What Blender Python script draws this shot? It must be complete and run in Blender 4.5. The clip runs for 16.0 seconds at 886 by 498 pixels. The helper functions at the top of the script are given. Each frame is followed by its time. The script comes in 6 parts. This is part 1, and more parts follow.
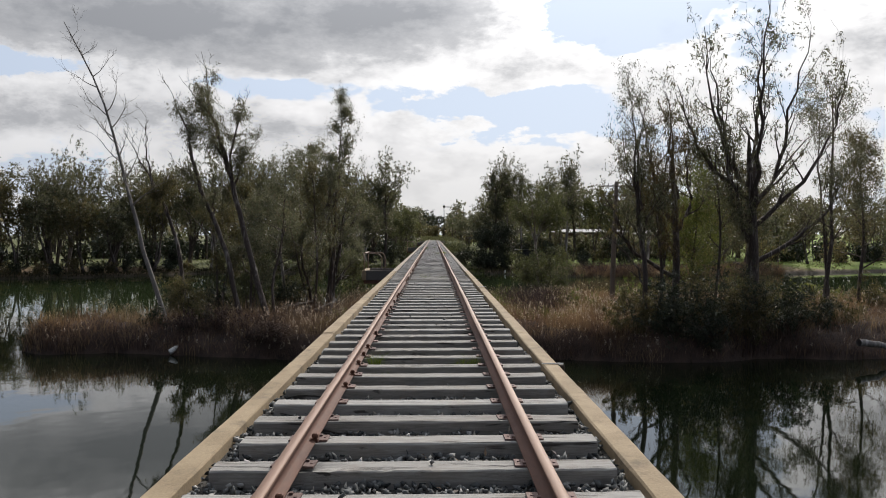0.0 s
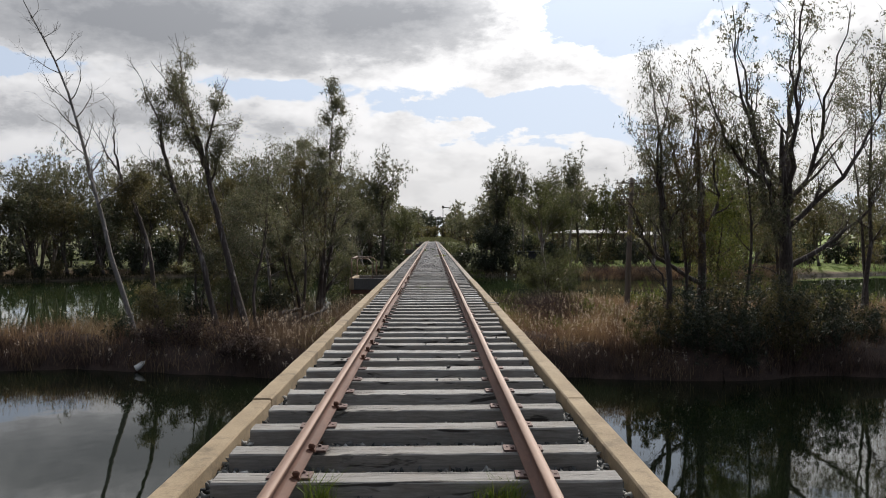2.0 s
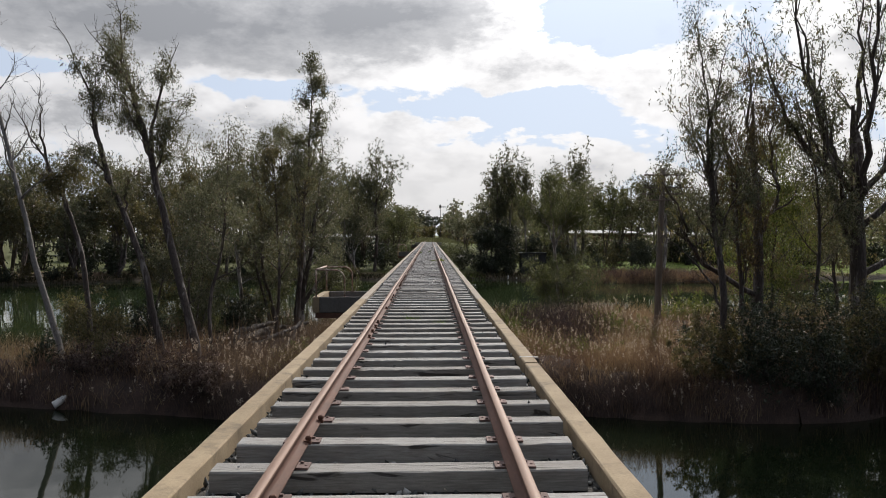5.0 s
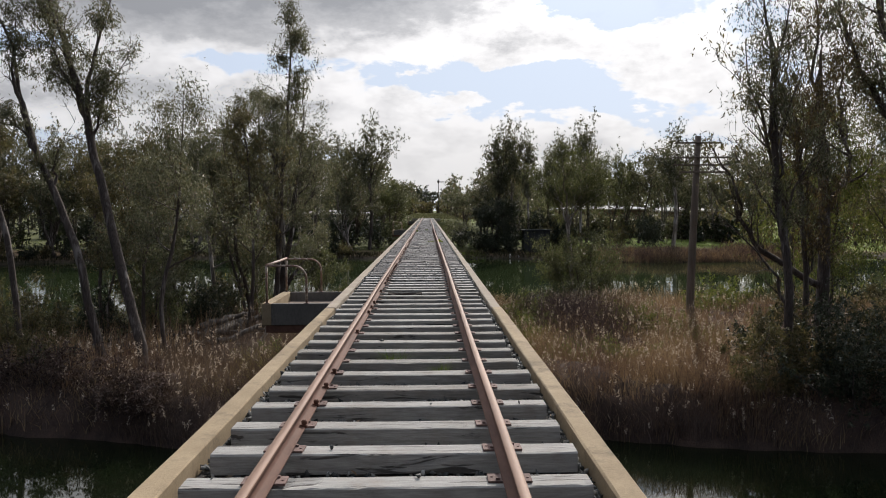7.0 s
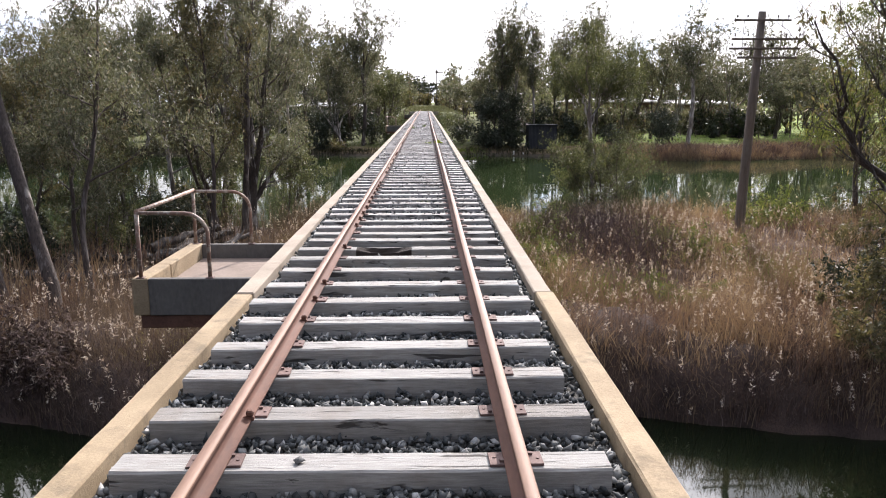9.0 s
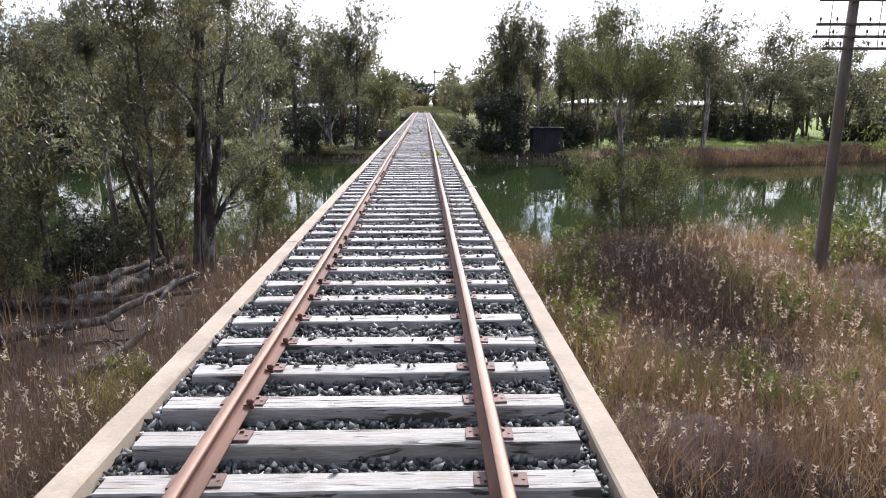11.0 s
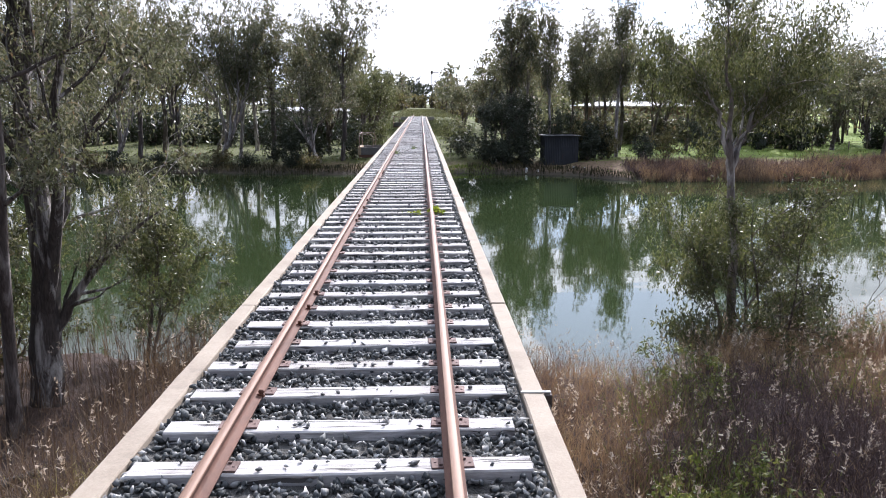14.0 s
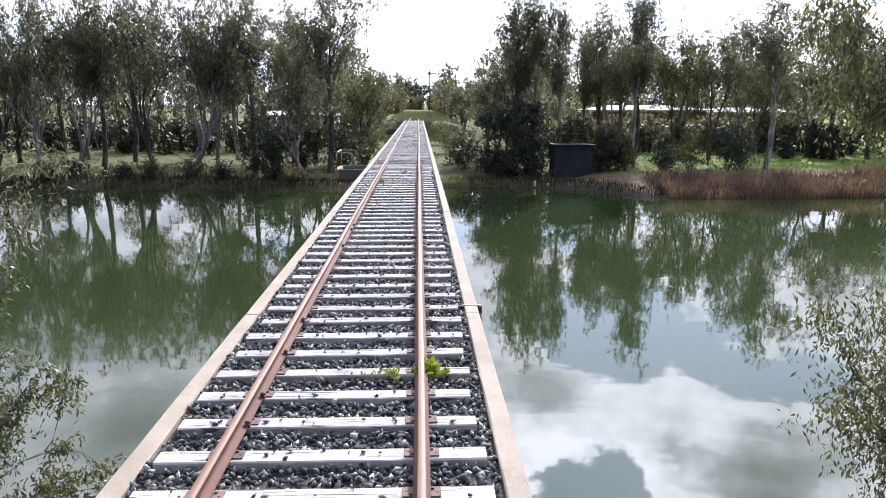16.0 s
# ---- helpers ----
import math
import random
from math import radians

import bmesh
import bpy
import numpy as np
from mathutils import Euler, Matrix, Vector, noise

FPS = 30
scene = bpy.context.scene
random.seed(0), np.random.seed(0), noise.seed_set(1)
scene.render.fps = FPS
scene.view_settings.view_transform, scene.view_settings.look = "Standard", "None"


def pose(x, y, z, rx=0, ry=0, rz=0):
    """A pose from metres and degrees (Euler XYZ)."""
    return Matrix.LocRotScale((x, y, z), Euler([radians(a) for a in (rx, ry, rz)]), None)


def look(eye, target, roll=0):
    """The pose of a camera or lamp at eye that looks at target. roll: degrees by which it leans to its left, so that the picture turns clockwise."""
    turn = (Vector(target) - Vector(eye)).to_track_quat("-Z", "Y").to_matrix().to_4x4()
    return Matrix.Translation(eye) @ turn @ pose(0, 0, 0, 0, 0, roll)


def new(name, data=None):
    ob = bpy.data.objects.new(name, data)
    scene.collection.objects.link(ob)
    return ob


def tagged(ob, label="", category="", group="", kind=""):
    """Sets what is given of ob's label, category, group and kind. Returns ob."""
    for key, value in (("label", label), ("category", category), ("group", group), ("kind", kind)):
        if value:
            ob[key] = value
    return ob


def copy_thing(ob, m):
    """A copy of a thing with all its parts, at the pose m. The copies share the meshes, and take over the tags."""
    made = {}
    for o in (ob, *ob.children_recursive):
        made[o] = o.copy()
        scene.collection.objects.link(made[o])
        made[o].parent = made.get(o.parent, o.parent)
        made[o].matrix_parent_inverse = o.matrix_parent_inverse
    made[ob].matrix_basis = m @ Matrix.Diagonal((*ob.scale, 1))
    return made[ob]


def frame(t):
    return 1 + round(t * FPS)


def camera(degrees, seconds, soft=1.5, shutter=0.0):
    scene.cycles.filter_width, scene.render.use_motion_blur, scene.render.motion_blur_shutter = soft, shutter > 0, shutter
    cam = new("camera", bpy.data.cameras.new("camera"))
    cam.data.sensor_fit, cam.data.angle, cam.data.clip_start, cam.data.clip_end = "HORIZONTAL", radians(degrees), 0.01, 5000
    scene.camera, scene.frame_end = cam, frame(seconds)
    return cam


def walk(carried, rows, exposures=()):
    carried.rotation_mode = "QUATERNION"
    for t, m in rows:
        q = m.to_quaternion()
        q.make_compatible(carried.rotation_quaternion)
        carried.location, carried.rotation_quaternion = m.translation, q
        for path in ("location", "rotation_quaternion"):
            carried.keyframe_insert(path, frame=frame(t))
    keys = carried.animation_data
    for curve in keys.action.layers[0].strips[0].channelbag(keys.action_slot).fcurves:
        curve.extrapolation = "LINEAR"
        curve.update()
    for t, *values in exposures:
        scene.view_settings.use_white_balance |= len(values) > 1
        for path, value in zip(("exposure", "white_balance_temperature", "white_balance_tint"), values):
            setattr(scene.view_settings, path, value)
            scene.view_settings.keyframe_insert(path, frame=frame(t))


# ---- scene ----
# The camera: seconds, place in metres (z = 0 on the rail heads, y along the track), yaw, pitch and roll in degrees.
cam = camera(60.43, 16.0, 1.0)
ROWS = [
    (0.0, 0.130, 0.000, 1.431, -0.72, -1.13, -0.07),
    (0.5, 0.128, 1.215, 1.437, -0.73, -1.12, -0.07),
    (1.0, 0.130, 2.410, 1.443, -0.75, -1.09, -0.07),
    (1.5, 0.135, 3.592, 1.458, -0.79, -1.08, -0.08),
    (2.0, 0.129, 4.786, 1.473, -0.81, -1.07, -0.08),
    (2.5, 0.132, 6.037, 1.491, -0.83, -1.07, -0.08),
    (3.0, 0.149, 7.259, 1.503, -0.86, -1.08, -0.08),
    (3.5, 0.179, 8.511, 1.510, -0.90, -1.08, -0.08),
    (4.0, 0.186, 9.827, 1.514, -0.94, -1.06, -0.08),
    (6.5, 0.264, 17.305, 1.640, -1.13, -1.25, -0.16),
    (7.0, 0.270, 18.827, 1.675, -1.16, -2.93, -0.15),
    (7.5, 0.284, 20.441, 1.709, -1.20, -7.89, -0.12),
    (8.0, 0.295, 22.125, 1.743, -1.23, -10.89, -0.10),
    (8.5, 0.321, 23.814, 1.780, -1.26, -10.96, -0.08),
    (9.0, 0.337, 25.507, 1.808, -1.28, -10.95, -0.06),
    (9.5, 0.357, 27.214, 1.834, -1.33, -10.91, -0.05),
    (10.0, 0.381, 28.935, 1.857, -1.38, -10.90, -0.05),
    (12.5, 0.492, 38.597, 2.056, -1.51, -10.94, -0.07),
    (13.0, 0.526, 40.773, 2.149, -1.56, -10.94, -0.07),
    (13.5, 0.565, 43.056, 2.235, -1.59, -10.91, -0.07),
    (14.0, 0.617, 45.356, 2.338, -1.63, -10.87, -0.09),
    (14.5, 0.685, 47.769, 2.439, -1.66, -10.88, -0.09),
    (15.0, 0.748, 50.176, 2.550, -1.70, -10.88, -0.07),
    (15.5, 0.796, 52.541, 2.677, -1.74, -10.85, -0.06),
    (16.0, 0.832, 54.762, 2.798, -1.80, -10.82, -0.05),
]
walk(cam, [(t, pose(x, y, z, 90 + pitch, 0, yaw) @ pose(0, 0, 0, 0, 0, roll)) for t, x, y, z, yaw, pitch, roll in ROWS],
     exposures=[(0.0, -0.56, 6700, 11), (7.15, -0.54, 6700, 12), (7.5, -0.34, 7100, 28), (8.0, 0.02, 6900, 22), (8.5, 0.52, 6650, 17), (10.0, 0.52, 6380, 17), (12.5, 0.62, 6080, 17), (16.0, 0.57, 5980, 17)])
# ---- light: a low winter sun ahead and to the right, a broken cloudy sky ----
SUN_AZIMUTH, SUN_HEIGHT = 19.0, 33.0
sun = new("sun", bpy.data.lights.new("sun", "SUN"))
sun.data.energy, sun.data.angle, sun.data.color = 5.0, radians(0.6), (1.0, 0.945, 0.88)
sun_way = Vector((math.sin(radians(SUN_AZIMUTH)) * math.cos(radians(SUN_HEIGHT)), math.cos(radians(SUN_AZIMUTH)) * math.cos(radians(SUN_HEIGHT)), math.sin(radians(SUN_HEIGHT))))
sun.matrix_world = look(sun_way * 300, (0, 0, 0))


class Nodes:
    """A short hand for a node tree."""

    def __init__(self, tree):
        self.tree = tree
        tree.nodes.clear()

    def add(self, kind, ins=(), **sets):
        node = self.tree.nodes.new("ShaderNode" + kind)
        for key, value in sets.items():
            if key == "operation":
                node.operation = value
            elif key == "blend_type":
                node.blend_type = value
            elif key == "data_type":
                node.data_type = value
            elif key == "noise_dimensions":
                node.noise_dimensions = value
            elif key == "feature":
                node.feature = value
            elif key == "wave_type":
                node.wave_type = value
            elif key == "bands_direction":
                node.bands_direction = value
        for name, value in dict(ins).items():
            if hasattr(value, "is_linked") or hasattr(value, "links"):
                self.tree.links.new(value, node.inputs[name])
            else:
                node.inputs[name].default_value = value
        return node

    def math(self, operation, a, b=0.0, c=None):
        ins = {0: a, 1: b}
        if c is not None:
            ins[2] = c
        return self.add("Math", ins, operation=operation).outputs[0]

    def mix(self, f, a, b, blend="MIX"):
        node = self.add("Mix", data_type="RGBA", blend_type=blend)
        for n, value in ((0, f), (6, a), (7, b)):
            if hasattr(value, "links"):
                self.tree.links.new(value, node.inputs[n])
            else:
                node.inputs[n].default_value = value if n == 0 else (*value, 1.0)[:4]
        return node.outputs[2]

    def ramp(self, f, stops):
        node = self.add("ValToRGB", {0: f})
        el = node.color_ramp.elements
        while len(el) < len(stops):
            el.new(0.5)
        for e, (p, c) in zip(el, stops):
            e.position = p
            e.color = (c, c, c, 1) if not isinstance(c, tuple) else (*c, 1)
        return node.outputs[0]

    def noise(self, where, scale, detail=4.0, rough=0.55, distort=0.0):
        return self.add("TexNoise", {"Vector": where, "Scale": scale, "Detail": detail, "Roughness": rough, "Distortion": distort}).outputs["Fac"]


world = bpy.data.worlds.new("sky")
scene.world = world
world.use_nodes = True
n = Nodes(world.node_tree)
sky = n.add("TexSky")
sky.sky_type, sky.sun_disc = "NISHITA", False
sky.sun_elevation, sky.sun_rotation = radians(SUN_HEIGHT), radians(SUN_AZIMUTH)
sky.air_density, sky.dust_density, sky.ozone_density = 1.0, 1.6, 1.0
way = n.add("TexCoord").outputs["Generated"]
xyz = n.add("SeparateXYZ", {0: way})
dx, dy, dz = xyz.outputs
up = n.math("MAXIMUM", dz, 0.0)
lift = n.math("ADD", up, 0.16)
plan = n.add("CombineXYZ", {0: dx, 1: dy, 2: n.math("MULTIPLY", dz, 2.1)}).outputs[0]
azimuth = n.math("MULTIPLY", n.math("ARCTAN2", dx, dy), 57.2958)
height = n.math("MULTIPLY", n.math("ARCSINE", dz), 57.2958)


def heap(a, e, wide, tall, amount):
    """A soft heap (or gap, if negative) in the cloud cover at that azimuth and height, in degrees."""
    u = n.math("DIVIDE", n.math("SUBTRACT", azimuth, a), wide)
    v = n.math("DIVIDE", n.math("SUBTRACT", height, e), tall)
    q = n.math("ADD", n.math("MULTIPLY", u, u), n.math("MULTIPLY", v, v))
    return n.math("MULTIPLY", n.math("EXPONENT", n.math("MULTIPLY", q, -1.0)), amount)


cover = n.noise(plan, 5.2, 10.0, 0.58, 0.35)
cover = n.math("ADD", cover, n.math("MULTIPLY", n.math("SUBTRACT", n.noise(plan, 21.0, 7.0, 0.62, 0.2), 0.5), 0.34))
cover = n.math("ADD", cover, n.math("MULTIPLY", n.math("SUBTRACT", n.noise(plan, 60.0, 6.0, 0.6), 0.5), 0.14))
for bank in ((-20, 16.0, 18, 4.0, 0.42), (-3, 17.5, 7, 2.4, 0.34), (-13, 13.0, 8, 1.8, 0.2), (-2, 13.6, 5.5, 2.0, 0.3), (4, 15.2, 3.5, 2.6, 0.26), (8, 12.2, 4.5, 1.3, 0.32), (-22, 8.2, 15, 2.2, 0.3), (-5, 7.4, 7, 1.2, 0.26),
             (-31, 11.3, 7, 0.8, -0.25), (-11, 10.6, 6, 0.9, -0.25), (13, 16.5, 5, 2.6, -0.35), (11, 9.4, 6, 1.2, -0.24), (18, 9.4, 5, 2.2, 0.24), (30, 13.0, 4.5, 4, 0.3), (23, 16, 2.5, 3, -0.15), (3, 9.6, 5, 1.0, -0.16), (5, 5.0, 16, 1.4, 0.2),
             (9.0, 21.5, 4.5, 4.0, 0.4), (23.5, 24.0, 8, 4.2, 0.5), (15.5, 27.5, 5.5, 2.6, -0.22), (20.0, 23.0, 2.0, 4.2, 0.25), (14.5, 18.0, 6, 1.6, -0.4), (26, 18.5, 5, 1.5, -0.2), (-20, 23.0, 8, 5.0, 0.42), (-28, 18, 4, 2, -0.2), (-13, 19, 4, 2.5, -0.2)):
    cover = n.math("ADD", cover, heap(*bank))
mask = n.ramp(cover, [(0.485, 0.0), (0.51, 0.55), (0.526, 0.92), (0.57, 1.0)])
# the grey undersides of the thick banks
shade = n.math("ADD", n.math("MULTIPLY", n.noise(plan, 8.0, 7.0, 0.6, 0.2), 0.6), n.math("MULTIPLY", n.noise(plan, 24.0, 6.0, 0.65), 0.4))
for bank in ((-21, 14.4, 16, 2.8, 0.37), (-4, 16.2, 7, 1.8, 0.24), (-28, 8.0, 8, 1.4, 0.16), (-14, 7.4, 7, 0.9, 0.1), (27.0, 25.6, 3.6, 3.0, 0.34), (-20.5, 22.0, 4.5, 2.6, 0.28), (10, 20.5, 3, 1.6, 0.1), (33, 11, 3, 2, 0.12)):
    shade = n.math("ADD", shade, heap(*bank))
# thick cloud stands greyer against the light than its thin edges
shade = n.math("ADD", shade, n.math("MULTIPLY", n.math("SUBTRACT", n.math("MINIMUM", cover, 1.0), 0.66), 0.42))
thick = n.ramp(shade, [(0.44, 0.0), (0.57, 0.26), (0.7, 0.68), (0.95, 1.0)])
cloud = n.mix(thick, (1.5, 1.52, 1.55), (0.53, 0.56, 0.61))
blue = n.mix(1.0, sky.outputs[0], (0.05, 0.055, 0.06), "MULTIPLY")
blue = n.mix(0.85, blue, (1.16, 1.36, 1.66))
open_sky = n.mix(mask, blue, cloud)
haze = n.ramp(n.math("DIVIDE", height, 90.0), [(0.0, 0.6), (0.04, 0.4), (0.08, 0.0)])
full = n.mix(haze, open_sky, (1.05, 1.06, 1.06))
# the bright veil of cloud round the sun
veil = n.math("ADD", heap(SUN_AZIMUTH - 8, SUN_HEIGHT - 2, 40, 10.5, 3.4), heap(SUN_AZIMUTH, SUN_HEIGHT + 4, 12, 6, 2.0))
veil = n.math("MULTIPLY", veil, n.math("SUBTRACT", n.math("ADD", 0.15, n.math("MULTIPLY", mask, 1.0)), n.math("MULTIPLY", thick, 0.7)))
full = n.mix(1.0, full, n.add("CombineXYZ", {0: n.math("ADD", veil, 1.0), 1: n.math("ADD", veil, 1.0), 2: n.math("ADD", veil, 1.0)}).outputs[0], "MULTIPLY")
ground_side = n.mix(n.math("LESS_THAN", dz, -0.02), full, (0.12, 0.12, 0.1))
# thin clouds are bright towards the sun and dull away from it
towards = n.add("VectorMath", {0: way, 1: tuple(sun_way)}, operation="DOT_PRODUCT").outputs["Value"]
lit = n.ramp(n.math("ADD", n.math("MULTIPLY", towards, 0.5), 0.5), [(0.0, (0.12, 0.135, 0.165)), (0.5, (0.22, 0.24, 0.29)), (0.8, (0.85, 0.86, 0.88)), (1.0, (1.1, 1.1, 1.1))])
shown = n.mix(1.0, ground_side, lit, "MULTIPLY")
back = n.add("Background", {"Color": shown, "Strength": 0.9})
n.tree.links.new(back.outputs[0], n.add("OutputWorld").inputs[0])


# ---- materials ----
def material(name, rough=0.8, metal=0.0, spec=0.5):
    m = bpy.data.materials.new(name)
    m.use_nodes = True
    k = Nodes(m.node_tree)
    shader = k.add("BsdfPrincipled", {"Roughness": rough, "Metallic": metal, "Specular IOR Level": spec})
    k.tree.links.new(shader.outputs[0], k.add("OutputMaterial").inputs[0])
    return m, k, shader


def where(k, stretch=(1, 1, 1), kind="Object"):
    return k.add("Mapping", {"Vector": k.add("TexCoord").outputs[kind], "Scale": stretch}).outputs[0]


def bump(k, shader, height, strength=0.4, distance=0.01):
    node = k.add("Bump", {"Height": height, "Strength": strength, "Distance": distance})
    k.tree.links.new(node.outputs[0], shader.inputs["Normal"])


def link(k, socket, shader, name):
    k.tree.links.new(socket, shader.inputs[name])


def stained(name, dark, light, scale, rough=0.85, stretch=(1, 1, 1), fine=9.0, bumps=0.4, distance=0.01, stain=None, stain_at=(0.55, 0.7), each=0.0, metal=0.0, spec=0.4):
    """A worn surface: a broad mottle between two colours, fine grain, stains of a third colour, relief, and (each) some difference from piece to piece."""
    m, k, s = material(name, rough, metal, spec)
    p = where(k, stretch)
    if each:
        chance = k.add("ObjectInfo").outputs["Random"]
        p = k.add("VectorMath", {0: p, 1: k.add("CombineXYZ", {0: k.math("MULTIPLY", chance, 37.0), 1: k.math("MULTIPLY", chance, 91.0)}).outputs[0]}, operation="ADD").outputs[0]
    broad, grain = k.noise(p, scale, 5.0, 0.6), k.noise(p, scale * fine, 4.0, 0.65)
    f = k.math("ADD", k.math("MULTIPLY", broad, 0.6), k.math("MULTIPLY", grain, 0.4))
    colour = k.mix(k.ramp(f, [(0.33, 0.0), (0.67, 1.0)]), dark, light)
    if stain:
        colour = k.mix(k.math("MULTIPLY", k.ramp(k.noise(p, scale * 1.7, 6.0, 0.7), [(stain_at[0], 0.0), (stain_at[1], 1.0)]), 0.8), colour, stain)
    if each:
        colour = k.mix(1.0, colour, k.ramp(chance, [(0.0, 1.0 - each), (1.0, 1.0 + each * 0.6)]), "MULTIPLY")
    link(k, colour, s, "Base Color")
    link(k, k.math("ADD", k.math("MULTIPLY", grain, 0.2), rough - 0.1), s, "Roughness")
    bump(k, s, k.math("ADD", k.math("MULTIPLY", broad, 0.5), grain), bumps, distance)
    return m


CONCRETE = stained("kerb concrete", (0.23, 0.17, 0.1), (0.43, 0.33, 0.208), 1.6, 0.9, fine=30.0, bumps=0.6, distance=0.008, stain=(0.14, 0.108, 0.07), stain_at=(0.52, 0.7))
CONCRETE_PALE = stained("pale kerb concrete", (0.255, 0.208, 0.158), (0.41, 0.345, 0.27), 1.6, 0.9, fine=24.0, bumps=0.5, distance=0.006, stain=(0.2, 0.165, 0.13), stain_at=(0.56, 0.78))
DECK = stained("deck concrete", (0.2, 0.19, 0.17), (0.36, 0.34, 0.31), 0.7, 0.92, fine=18.0, stain=(0.1, 0.1, 0.09))
# stained concrete, its base darkened for the shade on the end walls
WALL_SHADED = stained("stained wall concrete in shade", (0.09, 0.085, 0.075), (0.2, 0.185, 0.165), 1.2, 0.92, (1, 1, 0.5), fine=18.0, stain=(0.05, 0.045, 0.04))
SLAB = stained("platform floor", (0.19, 0.145, 0.112), (0.31, 0.245, 0.2), 1.1, 0.92, fine=20.0, stain=(0.22, 0.16, 0.13))
RUST = stained("rail rust", (0.09, 0.042, 0.028), (0.2, 0.1, 0.068), 3.0, 0.8, (1, 0.25, 1), 14.0, 0.35, 0.003, stain=(0.08, 0.035, 0.025), metal=0.0)
HEAD = stained("worn rail head", (0.165, 0.09, 0.056), (0.29, 0.175, 0.118), 4.0, 0.66, (1, 0.12, 1), 16.0, 0.15, 0.002, metal=0.12, spec=0.5)
PLATE = stained("plate rust", (0.115, 0.07, 0.06), (0.25, 0.172, 0.15), 7.0, 0.8, fine=8.0, bumps=0.5, distance=0.003, each=0.25, metal=0.2)
PIPE = stained("flaking handrail paint", (0.34, 0.28, 0.22), (0.56, 0.49, 0.41), 5.0, 0.6, fine=6.0, stain=(0.17, 0.075, 0.045), stain_at=(0.4, 0.52), metal=0.1)
POLE = stained("pole timber", (0.11, 0.085, 0.065), (0.24, 0.2, 0.165), 2.5, 0.9, (3, 3, 0.25), 10.0, 0.7, 0.01)
IRON = stained("dark iron", (0.05, 0.04, 0.035), (0.11, 0.085, 0.07), 8.0, 0.6, metal=0.4)
ROOF = stained("pale roof sheet", (0.34, 0.34, 0.34), (0.5, 0.5, 0.49), 0.4, 0.85, metal=0.0, stain=(0.4, 0.38, 0.35), stain_at=(0.6, 0.85))
BRICK_WALL = stained("house wall", (0.16, 0.1, 0.075), (0.3, 0.2, 0.15), 0.9, 0.9, fine=12.0)
CREAM = stained("cream boards", (0.45, 0.4, 0.32), (0.6, 0.55, 0.46), 0.8, 0.85)
SHEET = stained("shed sheet", (0.022, 0.025, 0.028), (0.06, 0.062, 0.066), 0.9, 0.7, (1, 1, 0.3), metal=0.2, stain=(0.12, 0.06, 0.035), stain_at=(0.62, 0.8))
WHITE = stained("weathered white", (0.55, 0.54, 0.5), (0.78, 0.77, 0.73), 3.0, 0.8)
GLASS_DARK, kk, ss = material("window glass", 0.08, 0.0, 0.6)
link(kk, kk.mix(kk.noise(where(kk), 2.0), (0.02, 0.025, 0.03), (0.05, 0.055, 0.06)), ss, "Base Color")


def timber(name, dull, bright, worn, crack):
    """Grey, split sleeper wood: long grain, dark checks, pale bleached ridges, each sleeper its own shade. worn: how deep the fine grain shows; crack: how many splits."""
    m, k, s = material(name, 0.88, 0.0, 0.3)
    chance = k.add("ObjectInfo").outputs["Random"]
    off = k.add("CombineXYZ", {0: k.math("MULTIPLY", chance, 53.0), 1: k.math("MULTIPLY", chance, 17.0), 2: k.math("MULTIPLY", chance, 29.0)}).outputs[0]
    base = k.add("VectorMath", {0: k.add("TexCoord").outputs["Object"], 1: off}, operation="ADD").outputs[0]
    long = k.add("Mapping", {"Vector": base, "Scale": (0.7, 9.0, 5.0)}).outputs[0]
    grain = k.noise(long, 6.0, 8.0, 0.7, 0.4)
    check = k.ramp(k.noise(k.add("Mapping", {"Vector": base, "Scale": (0.55, 9.0, 3.0)}).outputs[0], 2.4, 4.0, 0.6, 1.0), [(crack - 0.055, 1.0), (crack, 0.0)])
    fine = k.noise(k.add("Mapping", {"Vector": base, "Scale": (1.6, 55.0, 30.0)}).outputs[0], 3.0, 3.0, 0.6)
    split = k.ramp(k.noise(k.add("Mapping", {"Vector": base, "Scale": (0.5, 16.0, 4.0)}).outputs[0], 2.2, 3.0, 0.5, 0.6), [(crack - 0.07, 1.0), (crack - 0.04, 0.0)])
    check = k.math("MAXIMUM", check, split)
    spots = k.noise(base, 3.2, 5.0, 0.6)
    colour = k.mix(k.ramp(grain, [(0.32, 0.0), (0.7, 1.0)]), dull, bright)
    colour = k.mix(k.math("MULTIPLY", k.ramp(spots, [(0.5, 0.0), (0.72, 1.0)]), 0.5), colour, (0.25, 0.21, 0.17))
    colour = k.mix(1.0, colour, k.ramp(fine, [(0.3, 1.0 - worn), (0.6, 1.06)]), "MULTIPLY")
    colour = k.mix(k.math("MULTIPLY", check, 0.9), colour, (0.06, 0.055, 0.05))
    colour = k.mix(1.0, colour, k.ramp(chance, [(0.0, (0.78, 0.76, 0.74)), (0.5, (0.98, 0.97, 0.96)), (1.0, (1.12, 1.12, 1.13))]), "MULTIPLY")
    link(k, colour, s, "Base Color")
    bump(k, s, k.math("SUBTRACT", grain, k.math("MULTIPLY", check, 1.2)), 0.8, 0.008)
    return m


TIMBER = timber("weathered sleeper timber", (0.27, 0.262, 0.243), (0.45, 0.44, 0.412), 0.2, 0.392)
TIMBER_PALE = timber("bleached sleeper timber", (0.345, 0.328, 0.31), (0.64, 0.62, 0.595), 0.24, 0.4)


